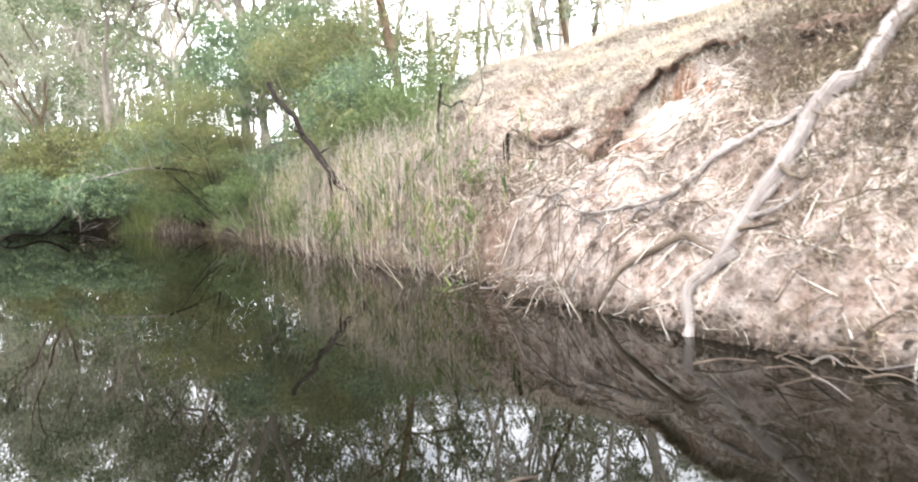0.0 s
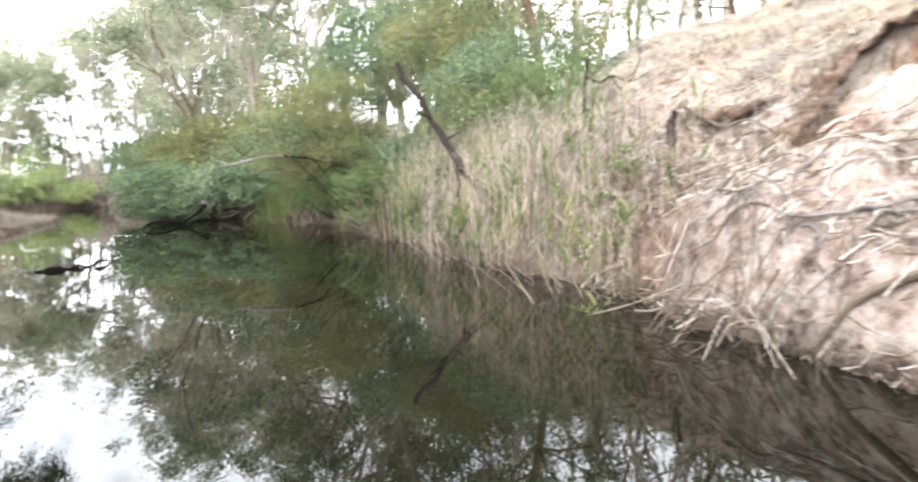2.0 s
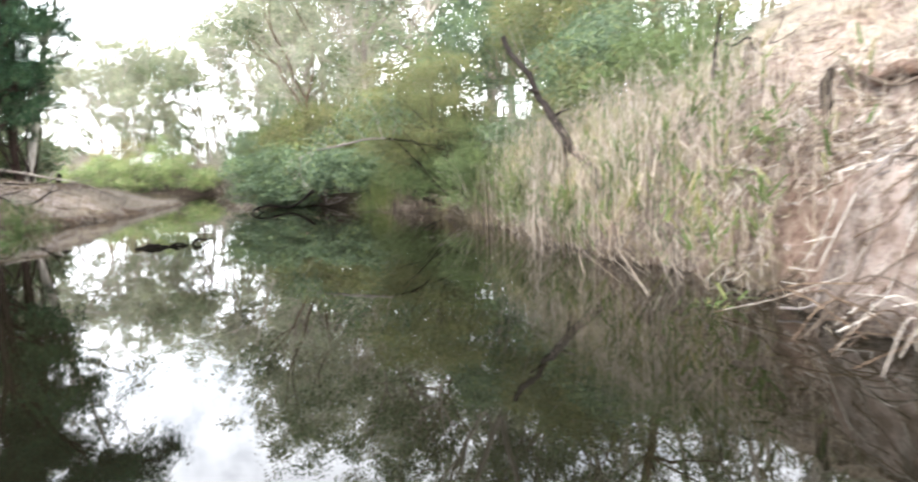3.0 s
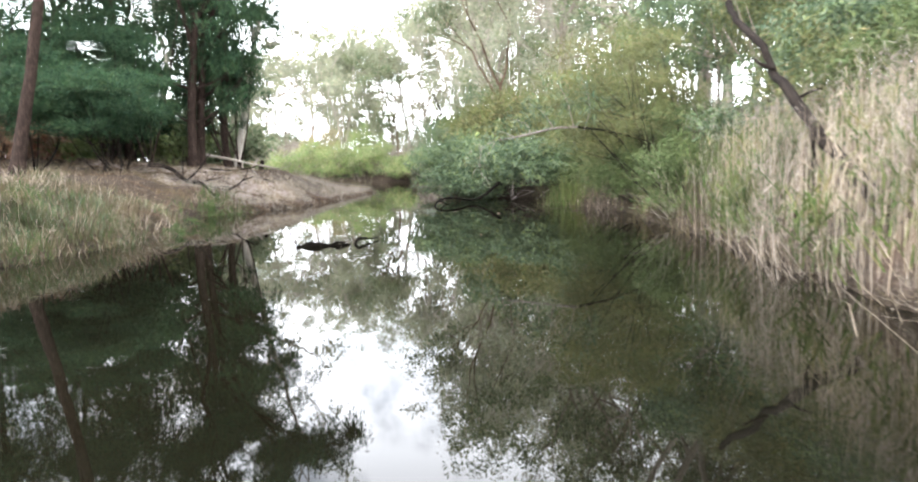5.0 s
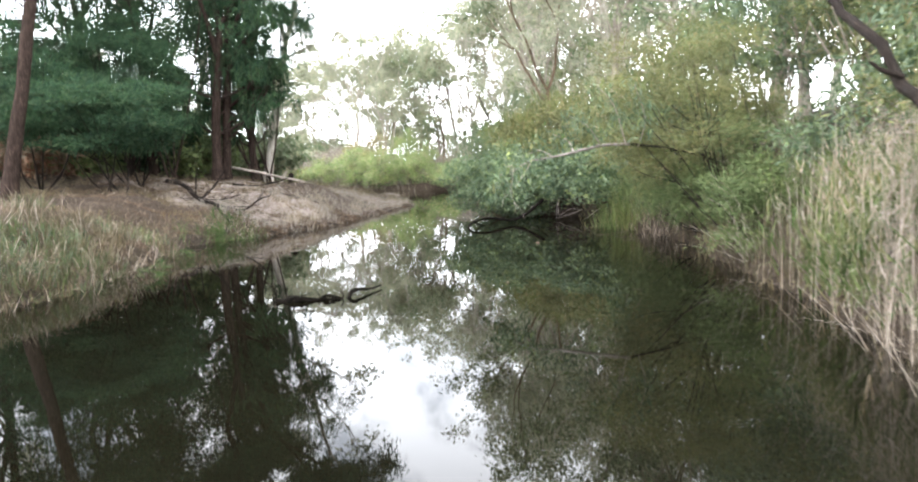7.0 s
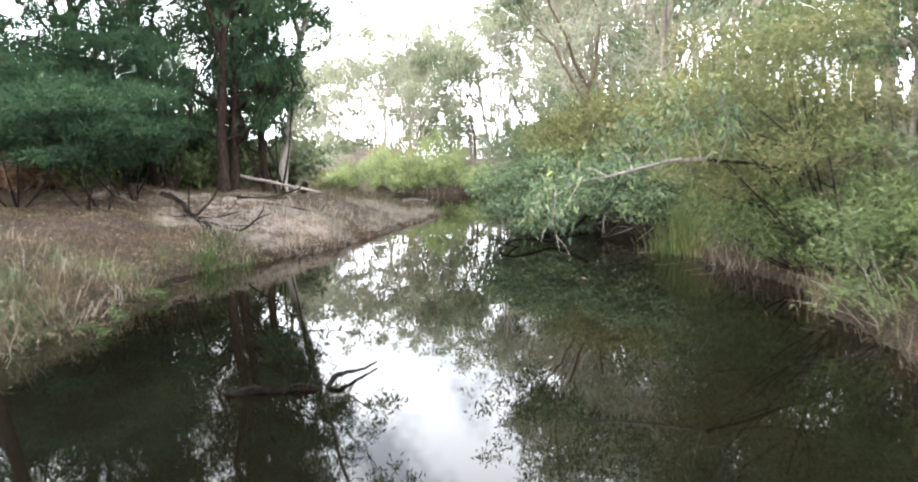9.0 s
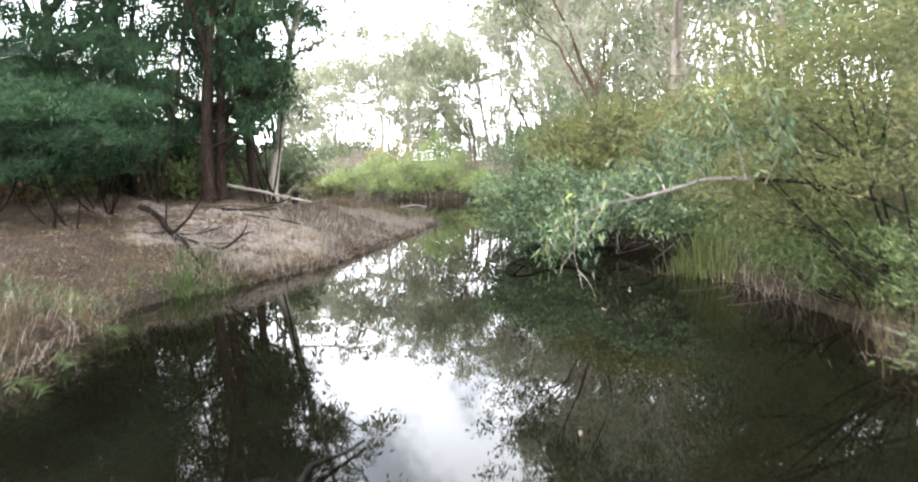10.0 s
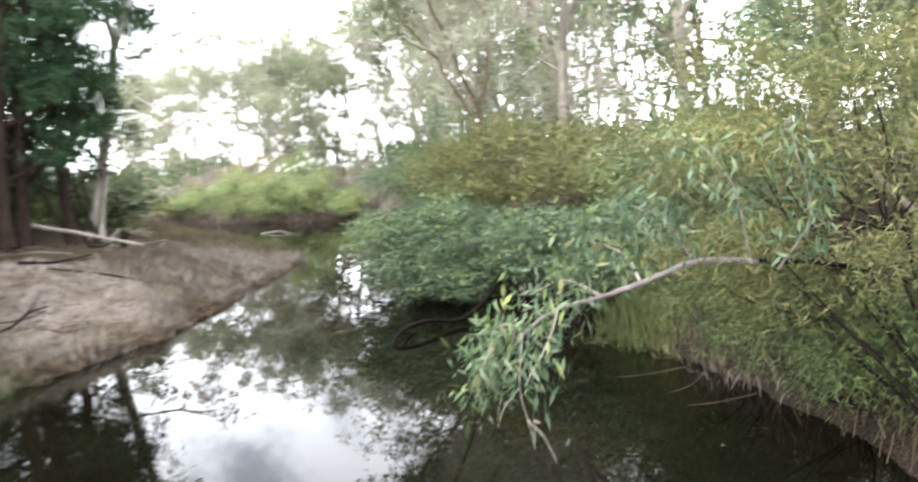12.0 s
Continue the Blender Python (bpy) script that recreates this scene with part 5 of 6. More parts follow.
# roots laid bare along the toe of the bank
rng = np.random.RandomState(91)
tangle = limb_thing("root_tangle", (0.8, 8.9, 0.0), "tangle of bare pale roots hanging to the water", "roots")
toe = [(1.5, 8.25), (1.45, 8.35), (1.1, 8.62), (0.75, 8.85), (0.55, 9.1), (0.4, 9.5), (0.2, 10.0), (-0.1, 10.4), (-0.4, 10.85)]
line = curve_through([(a, b, 0) for a, b in toe], 8)
for k in range(30):
    q = line[10 + rng.randint(26)] if k < 34 else line[rng.randint(len(line))]
    reach = rng.uniform(0.03, 0.22) if k % 5 else rng.uniform(0.22, 0.42)
    a, b = q[0] + 0.8 * reach, q[1] + 0.6 * reach
    sl, out, up = rng.normal(0, 0.5), rng.uniform(0.1, 0.32), rng.uniform(0.03, 0.12)
    jig = rng.normal(0, 0.07, (3, 3))
    limb("root", tangle, [(a + 0.06, b + 0.05, height(a, b) - 0.03), np.array((a, b, height(a, b) + up)) + jig[0], np.array((q[0] + sl * 0.3, q[1] - sl * 0.4, 0.17)) + jig[1], (q[0] - out + sl * 0.6, q[1] - out * 0.8 - sl * 0.8, rng.uniform(-0.05, 0.04))], rng.uniform(0.004, 0.009), 0.003, (BROWN_WOOD, BROWN_WOOD, GREY_BARK, BROWN_BARK)[k % 4], 5, 0.1, 120 + k, rest=k % 2 == 0)


# long roots laid bare across the lower bank
mat = limb_thing("root_mat", on_land(1.0, 9.3), "crooked pale roots lying bare across the clay", "roots")
for k in range(30):
    x = rng.uniform(0.45, 2.1)
    y = 9.75 - 0.95 * (x - 0.3) + rng.uniform(0.0, 0.9)
    ang, ln = rng.uniform(-2.6, 0.6), rng.uniform(0.25, 0.8)
    pts = []
    for u in (-0.5, -0.25, 0.0, 0.25, 0.5):
        a, b = x + ln * u * math.cos(ang) + rng.normal(0, 0.05), y + ln * u * math.sin(ang) + rng.normal(0, 0.05)
        pts.append(on_land(a, b, rng.uniform(0.0, 0.05)))
    limb("root", mat, pts, rng.uniform(0.006, 0.014), 0.004, (DRIFTWOOD, BROWN_WOOD, DRIFTWOOD)[k % 3], 5, 0.1, 420 + k)


def dead_brush(seed, x, y, n, reach, tall, label):
    """A matted heap of dead twigs: each one a crooked shoot with side shoots."""
    rng = np.random.RandomState(seed)
    ob = limb_thing("dead_brush", on_land(x, y), label, "brush")
    tagged(ob, group="dead brush")
    out = []
    for k in range(n):
        a, b = x + rng.normal(0, reach * 0.5), y + rng.normal(0, reach * 0.5)
        p = np.array(on_land(a, b, -0.03)) - np.array(ob.location)
        way = (rng.normal(-0.35, 0.8), rng.normal(-0.3, 0.8), rng.uniform(0.1, 0.9))
        pts, end = wander(rng, p, way, tall * rng.uniform(0.4, 1.2), 5, 0.3, -0.08)
        r = rng.uniform(0.003, 0.008)
        out.append(tube(pts, np.linspace(r, r * 0.4, 6), 4))
        for q in pts[2:5]:
            side, _ = wander(rng, q, end + rng.normal(0, 0.8, 3), tall * rng.uniform(0.15, 0.4), 3, 0.3, -0.05)
            out.append(tube(side, np.linspace(r * 0.5, r * 0.2, 4), 3))
    tagged(part("twig_mat", make_mesh("twig_mat", *joined(out), BROWN_WOOD, True), ob), kind="stuff")
    tips = np.concatenate([v[-4:] for v, _ in out])
    part("dead_leaves", make_mesh("dead_leaves", *leaves(rng, tips[rng.randint(0, len(tips), n * 8)] + rng.normal(0, 0.05, (n * 8, 3)), 0.07, 0.014, 0.5), LITTER), ob, "curled brown leaves")


for k, (x, y, n, reach, tall) in enumerate([(3.4, 10.4, 60, 0.55, 0.5), (3.7, 10.2, 70, 0.5, 0.6), (3.3, 9.7, 50, 0.45, 0.4), (3.9, 10.0, 70, 0.6, 0.6), (4.3, 9.4, 70, 0.6, 0.6), (3.6, 9.2, 45, 0.5, 0.35), (4.0, 8.5, 60, 0.6, 0.5), (3.6, 7.9, 40, 0.5, 0.3), (3.9, 11.0, 50, 0.6, 0.6), (4.6, 10.4, 70, 0.6, 0.7), (0.45, 10.9, 40, 0.4, 0.35), (0.2, 10.7, 30, 0.3, 0.3), (-13.6, 12.0, 30, 0.5, 0.6), (-14.5, 12.7, 30, 0.5, 0.6), (-12.2, 11.2, 24, 0.5, 0.5), (-18.2, 14.6, 36, 0.7, 0.7), (-20.3, 15.6, 36, 0.8, 0.7), (-16.4, 14.2, 26, 0.6, 0.5), (-16.0, 12.4, 26, 0.8, 0.5), (-11.4, 10.4, 24, 0.5, 0.5)]):
    dead_brush(440 + k, x, y, n, reach, tall, "matted dead brown twigs on the bank")


# ---- reeds and grasses ----
def scatter(rng, line, n, near, far):
    """Places beside a line of the shore, on the land side, with their height."""
    k = rng.uniform(0, len(line) - 1.001, n)
    i = k.astype(int)
    p = line[i] + (line[i + 1] - line[i]) * (k - i)[:, None] + rng.normal(0, 0.25, (n, 2))
    e = line[i + 1] - line[i]
    e /= np.linalg.norm(e, axis=1)[:, None]
    p = p + np.stack([e[:, 1], -e[:, 0]], 1) * rng.uniform(near, far, n)[:, None]
    return np.column_stack([p, np.maximum(land(p[:, 0], p[:, 1])[0], -0.1)])


def even_line(line, step=0.5):
    seg = np.linalg.norm(np.diff(line, axis=0), axis=1)
    s = np.r_[0, np.cumsum(seg)]
    t = np.arange(0, s[-1], step)
    return np.column_stack([np.interp(t, s, line[:, 0]), np.interp(t, s, line[:, 1])])


REED_SHORE = even_line(np.array([(0.25, 10.0), (0.0, 10.3), (-0.65, 11.2), (-1.65, 12.1), (-3.0, 13.7), (-4.25, 15.2), (-5.5, 16.6)]), 0.4)


def build_reeds():
    rng = np.random.RandomState(131)
    bed = tagged(new("reed_bed"), "stand of dry pale reeds with green leaves at the water", "reeds", kind="stuff")
    roots = scatter(rng, REED_SHORE, 2700, -0.1, 1.35)
    patch = value_noise(roots[:, 0], roots[:, 1], 0.32, 35)
    roots = roots[(shore(roots[:, 0], roots[:, 1]) > -0.08) & (patch + 0.3 * rng.rand(len(roots)) > 0.42) & (rng.rand(len(roots)) < (smooth(0.4, -0.9, roots[:, 0]) * 0.8 + 0.2) * (0.3 + 0.7 * smooth(-5.5, -3.4, roots[:, 0])))]
    n = len(roots)
    edge = shore(roots[:, 0], roots[:, 1])
    tall = rng.uniform(0.65, 1.5, n) * (1 - 0.45 * smooth(0.4, 1.4, edge)) * (0.62 + 0.38 * smooth(0.0, -1.6, roots[:, 0])) * (0.6 + 0.4 * smooth(-5.5, -4.2, roots[:, 0]))
    v, f = blades(rng, roots, tall, 0.0065, 0.1, 0.1)
    part("stems", make_mesh("stems", v, f, REED_STRAW), bed)
    tips = v.reshape(n, 6, 3)[:, 4]
    plumed = tips[rng.rand(n) < 0.35]
    rep = np.repeat(plumed, 8, 0) + rng.normal(0, 0.014, (len(plumed) * 8, 3)) + np.column_stack([np.zeros((len(plumed) * 8, 2)), rng.uniform(-0.2, 0.03, len(plumed) * 8)])
    part("plumes", make_mesh("plumes", *leaves(rng, rep, 0.05, 0.007, -0.5), PLUME), bed)
    # leaf blades off the stems: green in patches below, straw among them
    lush = (0.12 + 0.6 * smooth(0.42, 0.62, value_noise(roots[:, 0], roots[:, 1], 0.55, 5))) * (0.3 + 1.1 * smooth(-1.2, -3.0, roots[:, 0])) * smooth(1.3, 0.5, edge)
    for name, mat, lo, hi, per, share, width in (("green_leaves", REED_GREEN, 0.06, 0.7, 9, lush, 0.022), ("dry_leaves", REED_STRAW, 0.1, 0.9, 1, 0.7, 0.009)):
        base = np.repeat(roots[rng.rand(n) < share], per, 0)
        m = len(base)
        base = base + rng.normal(0, 0.03, (m, 3)) * (1, 1, 0)
        base[:, 2] += rng.uniform(lo, hi, m)
        part(name, make_mesh(name, *blades(rng, base, rng.uniform(0.16, 0.34, m), width, 1.15, 0.55), mat), bed)
    # broken stems that lean out over the water, and a skirt of bent straw
    near_end = REED_SHORE[:-6]
    base = scatter(rng, near_end, 170, -0.15, 0.2)
    base[:, 2] = np.maximum(base[:, 2], 0.0)
    part("leaning_stems", make_mesh("leaning_stems", *blades(rng, base, rng.uniform(0.3, 0.7, len(base)), 0.007, 0.9, 0.35, np.array((-0.8, -0.6, 0.0))), REED_STRAW), bed)
    base = scatter(rng, near_end, 800, -0.22, 0.25)
    base = base[value_noise(base[:, 0], base[:, 1], 0.5, 38) > 0.45]
    base[:, 2] = np.maximum(base[:, 2], 0.0) + rng.uniform(0.0, 0.2, len(base))
    part("dead_skirt", make_mesh("dead_skirt", *blades(rng, base, rng.uniform(0.12, 0.36, len(base)), 0.006, 1.5, 0.9), DULL_GRASS), bed)


build_reeds()


def grass(name, seed, roots, lo, hi, width, lean, material, label, comb=None):
    rng = np.random.RandomState(seed)
    tagged(new(name, make_mesh(name, *blades(rng, roots, rng.uniform(lo, hi, len(roots)), width, lean, 0.5, comb), material)), label, "grass", kind="stuff")


def tufts(rng, centres, per, spread):
    p = np.repeat(centres, per, 0)
    p = p[:, :2] + rng.normal(0, spread, (len(p), 2))
    return np.column_stack([p, land(p[:, 0], p[:, 1])[0] - 0.02])


rng = np.random.RandomState(141)
# dry grass over the upper slope
c = np.column_stack([rng.uniform(-3.0, 5.0, 14000), rng.uniform(8.5, 19, 14000)])
dsh = shore(c[:, 0], c[:, 1])
side = line_distance(c[:, 0], c[:, 1], RIGHT)[0] < line_distance(c[:, 0], c[:, 1], LEFT)[0]
ds, _, sd = line_distance(c[:, 0], c[:, 1], SCAR)
bare = np.where(sd > 0, smooth(1.5, 2.3, dsh), smooth(2.6, 3.4, dsh)) * np.where((sd < 0) & (ds < 1.3), 0.03, 1.0) * (0.25 + 0.75 * (value_noise(c[:, 0], c[:, 1], 0.8, 14) > 0.42))
c = c[side & (rng.rand(len(c)) < bare)]
grass("dry_slope_grass", 142, tufts(rng, c, 7, 0.12), 0.06, 0.22, 0.0095, 1.2, SLOPE_STRAW, "matted dry straw grass over the upper bank", np.array((-0.7, -0.5, -0.25)))
# thin scrub far back between the trunks, every third in haze-paled leaves
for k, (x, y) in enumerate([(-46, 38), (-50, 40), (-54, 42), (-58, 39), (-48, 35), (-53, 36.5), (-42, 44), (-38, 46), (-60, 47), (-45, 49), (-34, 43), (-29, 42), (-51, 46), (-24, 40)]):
    make_shrub(400 + k, "far_scrub", (x, y), (0, 0, 0.9), (2.4, 2.4, 1.3), 1500, (0.3, 0.09), 0.3, (FAR_LEAF, GUM_LEAF, OLIVE_LEAF)[k % 3], GREY_BARK, 0.1, 5, 0.03, 0.4, label="scrub partly paled for haze among far trunks beyond the bend", group="far scrub")
# sparse straw on the bare clay
c = scatter(rng, even_line(RIGHT[3:12], 0.3), 1100, 0.15, 3.2)
ds, _, sd = line_distance(c[:, 0], c[:, 1], SCAR)
c = c[(ds > 0.75) | (sd > 0)]
grass("bank_straw", 143, tufts(rng, c, 8, 0.1), 0.06, 0.24, 0.006, 1.1, SLOPE_STRAW, "sparse dry straw on the eroded clay")
# ragged turf along the torn edge
c = even_line(SCAR, 0.03)
c = c + rng.normal(0, 0.03, c.shape) + (0.03, 0.05)
grass("turf_edge", 144, tufts(rng, c, 14, 0.035), 0.05, 0.2, 0.007, 1.4, DULL_GRASS, "ragged brown turf hanging over the slip")
c = np.concatenate([np.column_stack([rng.normal(a, 0.4, 110), rng.normal(b, 0.4, 110)]) for a, b in ((3.5, 8.1), (4.0, 9.5), (3.2, 7.6), (4.2, 8.6), (3.4, 9.3), (4.6, 9.8), (4.0, 10.6), (4.8, 10.6), (3.6, 10.3), (4.4, 11.4))])
grass("dry_brush", 154, tufts(rng, c, 7, 0.08), 0.06, 0.3, 0.008, 1.3, DULL_GRASS, "brown dead brush matted on the bank")
# long grass on the low bank
LOW_SHORE = even_line(np.array([(-14.3, 13.0), (-13, 12.2), (-10.7, 10.4), (-9.2, 8.6), (-6.8, 4.5)]), 0.4)
c = scatter(rng, LOW_SHORE, 2300, 0.0, 4.2)
c = c[value_noise(c[:, 0], c[:, 1], 0.9, 18) + 0.5 * value_noise(c[:, 0], c[:, 1], 0.3, 19) > 0.8]
grass("low_bank_grass", 145, tufts(rng, c, 14, 0.07), 0.08, 0.46, 0.009, 0.8, LOW_GRASS, "long brownish grass on the low bank")
c = np.column_stack([rng.uniform(-24, -8, 7500), rng.uniform(6, 19, 7500)])
c = c[(shore(c[:, 0], c[:, 1]) > 0.1) & (line_distance(c[:, 0], c[:, 1], LEFT)[0] < 7) & (value_noise(c[:, 0], c[:, 1], 0.7, 36) > 0.4)]
grass("low_bank_thatch", 156, tufts(rng, c, 8, 0.12), 0.05, 0.22, 0.009, 1.3, DULL_GRASS, "short brown thatch and litter on the low bank")
c = scatter(rng, LOW_SHORE, 800, 0.15, 2.4)
c = c[value_noise(c[:, 0], c[:, 1], 1.2, 16) > 0.45]
grass("green_bank_grass", 146, tufts(rng, c, 12, 0.12), 0.15, 0.42, 0.01, 0.8, GREEN_GRASS, "green grass tufts at the water's edge")
c = np.column_stack([rng.normal(-15.55, 0.35, 60), rng.normal(14.75, 0.45, 60)])
grass("green_sedge", 147, tufts(rng, c, 14, 0.08), 0.2, 0.5, 0.014, 0.8, GREEN_GRASS, "bright green sedge clump in the shallows")
# short dry grass along the sand spit
SPIT = even_line(LEFT[8:16][::-1], 0.4)
c = scatter(rng, SPIT, 1800, -0.05, 1.9)
c = c[value_noise(c[:, 0], c[:, 1], 0.6, 40) > 0.35]
grass("spit_grass", 148, tufts(rng, c, 9, 0.12), 0.1, 0.36, 0.009, 0.8, DRY_STRAW, "pale dry grass fringing the sand spit")
c = np.column_stack([rng.uniform(-30, -17, 900), rng.uniform(15, 27, 900)])
c = c[(shore(c[:, 0], c[:, 1]) > 0.2) & (value_noise(c[:, 0], c[:, 1], 1.5, 17) > 0.5)]
grass("spit_tufts", 149, tufts(rng, c, 10, 0.14), 0.08, 0.26, 0.01, 0.8, DULL_GRASS, "scattered brownish tufts on sand")
c = scatter(rng, even_line(LEFT[13:17][::-1], 0.5), 700, 0.0, 2.5)
grass("back_spit_grass", 155, tufts(rng, c, 10, 0.2), 0.2, 0.6, 0.016, 0.5, DULL_GRASS, "dull grass along the back of the spit")
# tall pale grass round the bend and on the far bank
BEND = even_line(np.array([(-28.5, 35.2), (-31, 36.1), (-33, 34.9), (-35.6, 33.3), (-38.6, 32.0), (-42, 31.5), (-52, 31.4)]), 0.5)
c = scatter(rng, BEND, 1100, 0.1, 4.5)
grass("bend_grass", 150, tufts(rng, c, 10, 0.2), 0.4, 1.1, 0.02, 0.4, DRY_STRAW, "tall pale grass on the creek bend")
FAR_SIDE = even_line(RIGHT[14:25], 0.4)
c = scatter(rng, FAR_SIDE, 900, 0.0, 2.2)
c = c[(c[:, 0] > -10.6) | (c[:, 0] < -16)]
grass("far_bank_grass", 151, tufts(rng, c, 10, 0.14), 0.25, 0.7, 0.01, 0.6, DULL_GRASS, "straw and weeds along the shaded shore")
c = scatter(rng, even_line(np.array([(-9.6, 20.3), (-10.5, 20.8), (-10.9, 21.1)]), 0.3), 48, -0.2, 0.3)
grass("green_rushes", 152, tufts(rng, c, 12, 0.08), 0.5, 1.15, 0.014, 0.3, REED_GREEN, "bright green rushes below the branch")
c = scatter(rng, even_line(np.array([(-4.6, 15.6), (-5.4, 16.5), (-6.3, 17.4)]), 0.2), 110, 0.0, 0.9)
grass("bank_foot_grass", 158, tufts(rng, c, 12, 0.1), 0.15, 0.5, 0.009, 0.7, LOW_GRASS, "dull grass at the foot of the shaded bank")
c = scatter(rng, even_line(np.array([(-8.4, 19.5), (-9.6, 20.3), (-10.7, 20.9)]), 0.3), 26, -0.15, 0.6)
grass("dead_rushes", 157, tufts(rng, c, 9, 0.2), 0.2, 0.65, 0.008, 0.8, REED_STRAW, "dead straw rushes below the branch")
c = np.column_stack([rng.normal(-0.3, 0.1, 12), rng.normal(9.75, 0.1, 12)])
grass("water_weed", 153, tufts(rng, c, 6, 0.05) + (0, 0, 0.35), 0.1, 0.28, 0.035, 0.9, REED_GREEN, "fresh green sprig at the water's edge")


# ---- litter ----
def litter(name, seed, places, size, label):
    rng = np.random.RandomState(seed)
    ds, _, sd = line_distance(places[:, 0], places[:, 1], SCAR)
    places = places[((ds > 1.0) | (sd > 0)) & (value_noise(places[:, 0], places[:, 1], 0.55, 33) + 0.3 * value_noise(places[:, 0], places[:, 1], 0.2, 34) > 0.58 - 0.3 * rng.rand(len(places)))]
    p = np.column_stack([places[:, :2], land(places[:, 0], places[:, 1])[0] + 0.02])
    tagged(new(name, make_mesh(name, *leaves(rng, p, size[0], size[1], 0.0), LITTER)), label, "litter", kind="stuff")


rng = np.random.RandomState(161)
litter("bank_litter", 162, scatter(rng, even_line(RIGHT[3:12], 0.3), 44000, 0.05, 4.2), (0.05, 0.009), "fallen gum leaves and bark strips on the clay")
litter("spit_litter", 163, scatter(rng, even_line(LEFT[5:12][::-1], 0.4), 16000, 0.1, 6.5), (0.06, 0.014), "fallen leaves and twigs on sand")


def sticks(name, seed, places, lo, hi, r, material, label):
    rng = np.random.RandomState(seed)
    out = []
    for x, y in places[:, :2]:
        ang, ln = rng.uniform(0, 6.28), rng.uniform(lo, hi)
        e = np.array([math.cos(ang), math.sin(ang)]) * ln / 2
        q = np.array([(x - e[0], y - e[1]), (x + rng.normal(0, 0.04), y + rng.normal(0, 0.04)), (x + e[0], y + e[1])])
        z = land(q[:, 0], q[:, 1])[0]
        z = np.maximum(z, z.mean() - 0.05) + 0.025
        rr = r * rng.uniform(0.5, 1.5)
        out.append(tube(np.column_stack([q, z]), [rr, rr * 0.8, rr * 0.4], 5))
    tagged(new(name, make_mesh(name, *joined(out), material, True)), label, "sticks", kind="stuff")


sticks("bank_sticks", 164, scatter(rng, even_line(RIGHT[3:12], 0.3), 1300, 0.05, 3.8), 0.08, 0.4, 0.0045, BROWN_BARK, "brown twigs strewn over the clay bank")
sticks("pale_sticks", 165, scatter(rng, even_line(RIGHT[4:11], 0.3), 900, 0.0, 3.2), 0.1, 0.4, 0.0042, PALE_BARK, "bleached twigs strewn over the clay bank")
sticks("spit_sticks", 166, scatter(rng, even_line(LEFT[5:11][::-1], 0.4), 700, 0.2, 6.0), 0.2, 0.9, 0.008, BROWN_BARK, "dark twigs on the sandy bank")


def fan_of_stalks():
    """Dry stalks that lean out low over the water where the reeds end."""
    rng = np.random.RandomState(171)
    out = []
    for k in range(28):
        x, y = -5.5 + rng.normal(0, 0.12), 16.85 + rng.normal(0, 0.12)
        ang, ln, up = radians(rng.uniform(140, 250)), rng.uniform(0.3, 0.9), rng.uniform(0.15, 1.15)
        p = np.array((x, y, 0.1))
        q = p + (math.cos(ang) * ln * 0.5, math.sin(ang) * ln * 0.5, up * 0.75)
        e = p + (math.cos(ang) * ln, math.sin(ang) * ln, up)
        out.append(tube(curve_through([p, q, e], 4), np.linspace(0.0026, 0.001, 9), 5))
    tagged(new("dry_stalks", make_mesh("dry_stalks", *joined(out), GREY_BARK, True)), "dry stalks fanning out low over the water", "stalks", kind="stuff")


fan_of_stalks()


# ---- small things in and by the water ----
def sprig(seed, x, y, ang, length, label):
    """A drooping frond: one arching stem with paired narrow leaves."""
    rng = np.random.RandomState(seed)
    ob = tagged(new("water_frond"), label, "frond", "fronds in the shallows")
    ob.location = (x, y, 0.0)
    e = np.array((math.cos(ang), math.sin(ang), 0.0))
    line = curve_through([(0, 0, -0.06), e * length * 0.35 + (0, 0, 0.13), e * length * 0.75 + (0, 0, 0.12), e * length + (0, 0, 0.02)], 5)
    part("stem", make_mesh("stem", *tube(line, np.linspace(0.004, 0.0015, len(line)), 5), GREEN_GRASS, True), ob)
    places = np.repeat(line[3:], 5, 0) + rng.normal(0, 0.012, (len(line[3:]) * 5, 3))
    part("foliage", make_mesh("foliage", *leaves(rng, places, 0.13, 0.012, 0.25, np.tile(e * 1.6, (len(places), 1))), GREEN_GRASS), ob)


rng = np.random.RandomState(221)
for k, (x, y) in enumerate([(-11.6, 11.3), (-12.4, 11.9), (-13.2, 12.5)]):
    sprig(222 + k, x, y, rng.uniform(0.0, 1.4), rng.uniform(0.22, 0.4), "grey-green frond drooping into dark water")


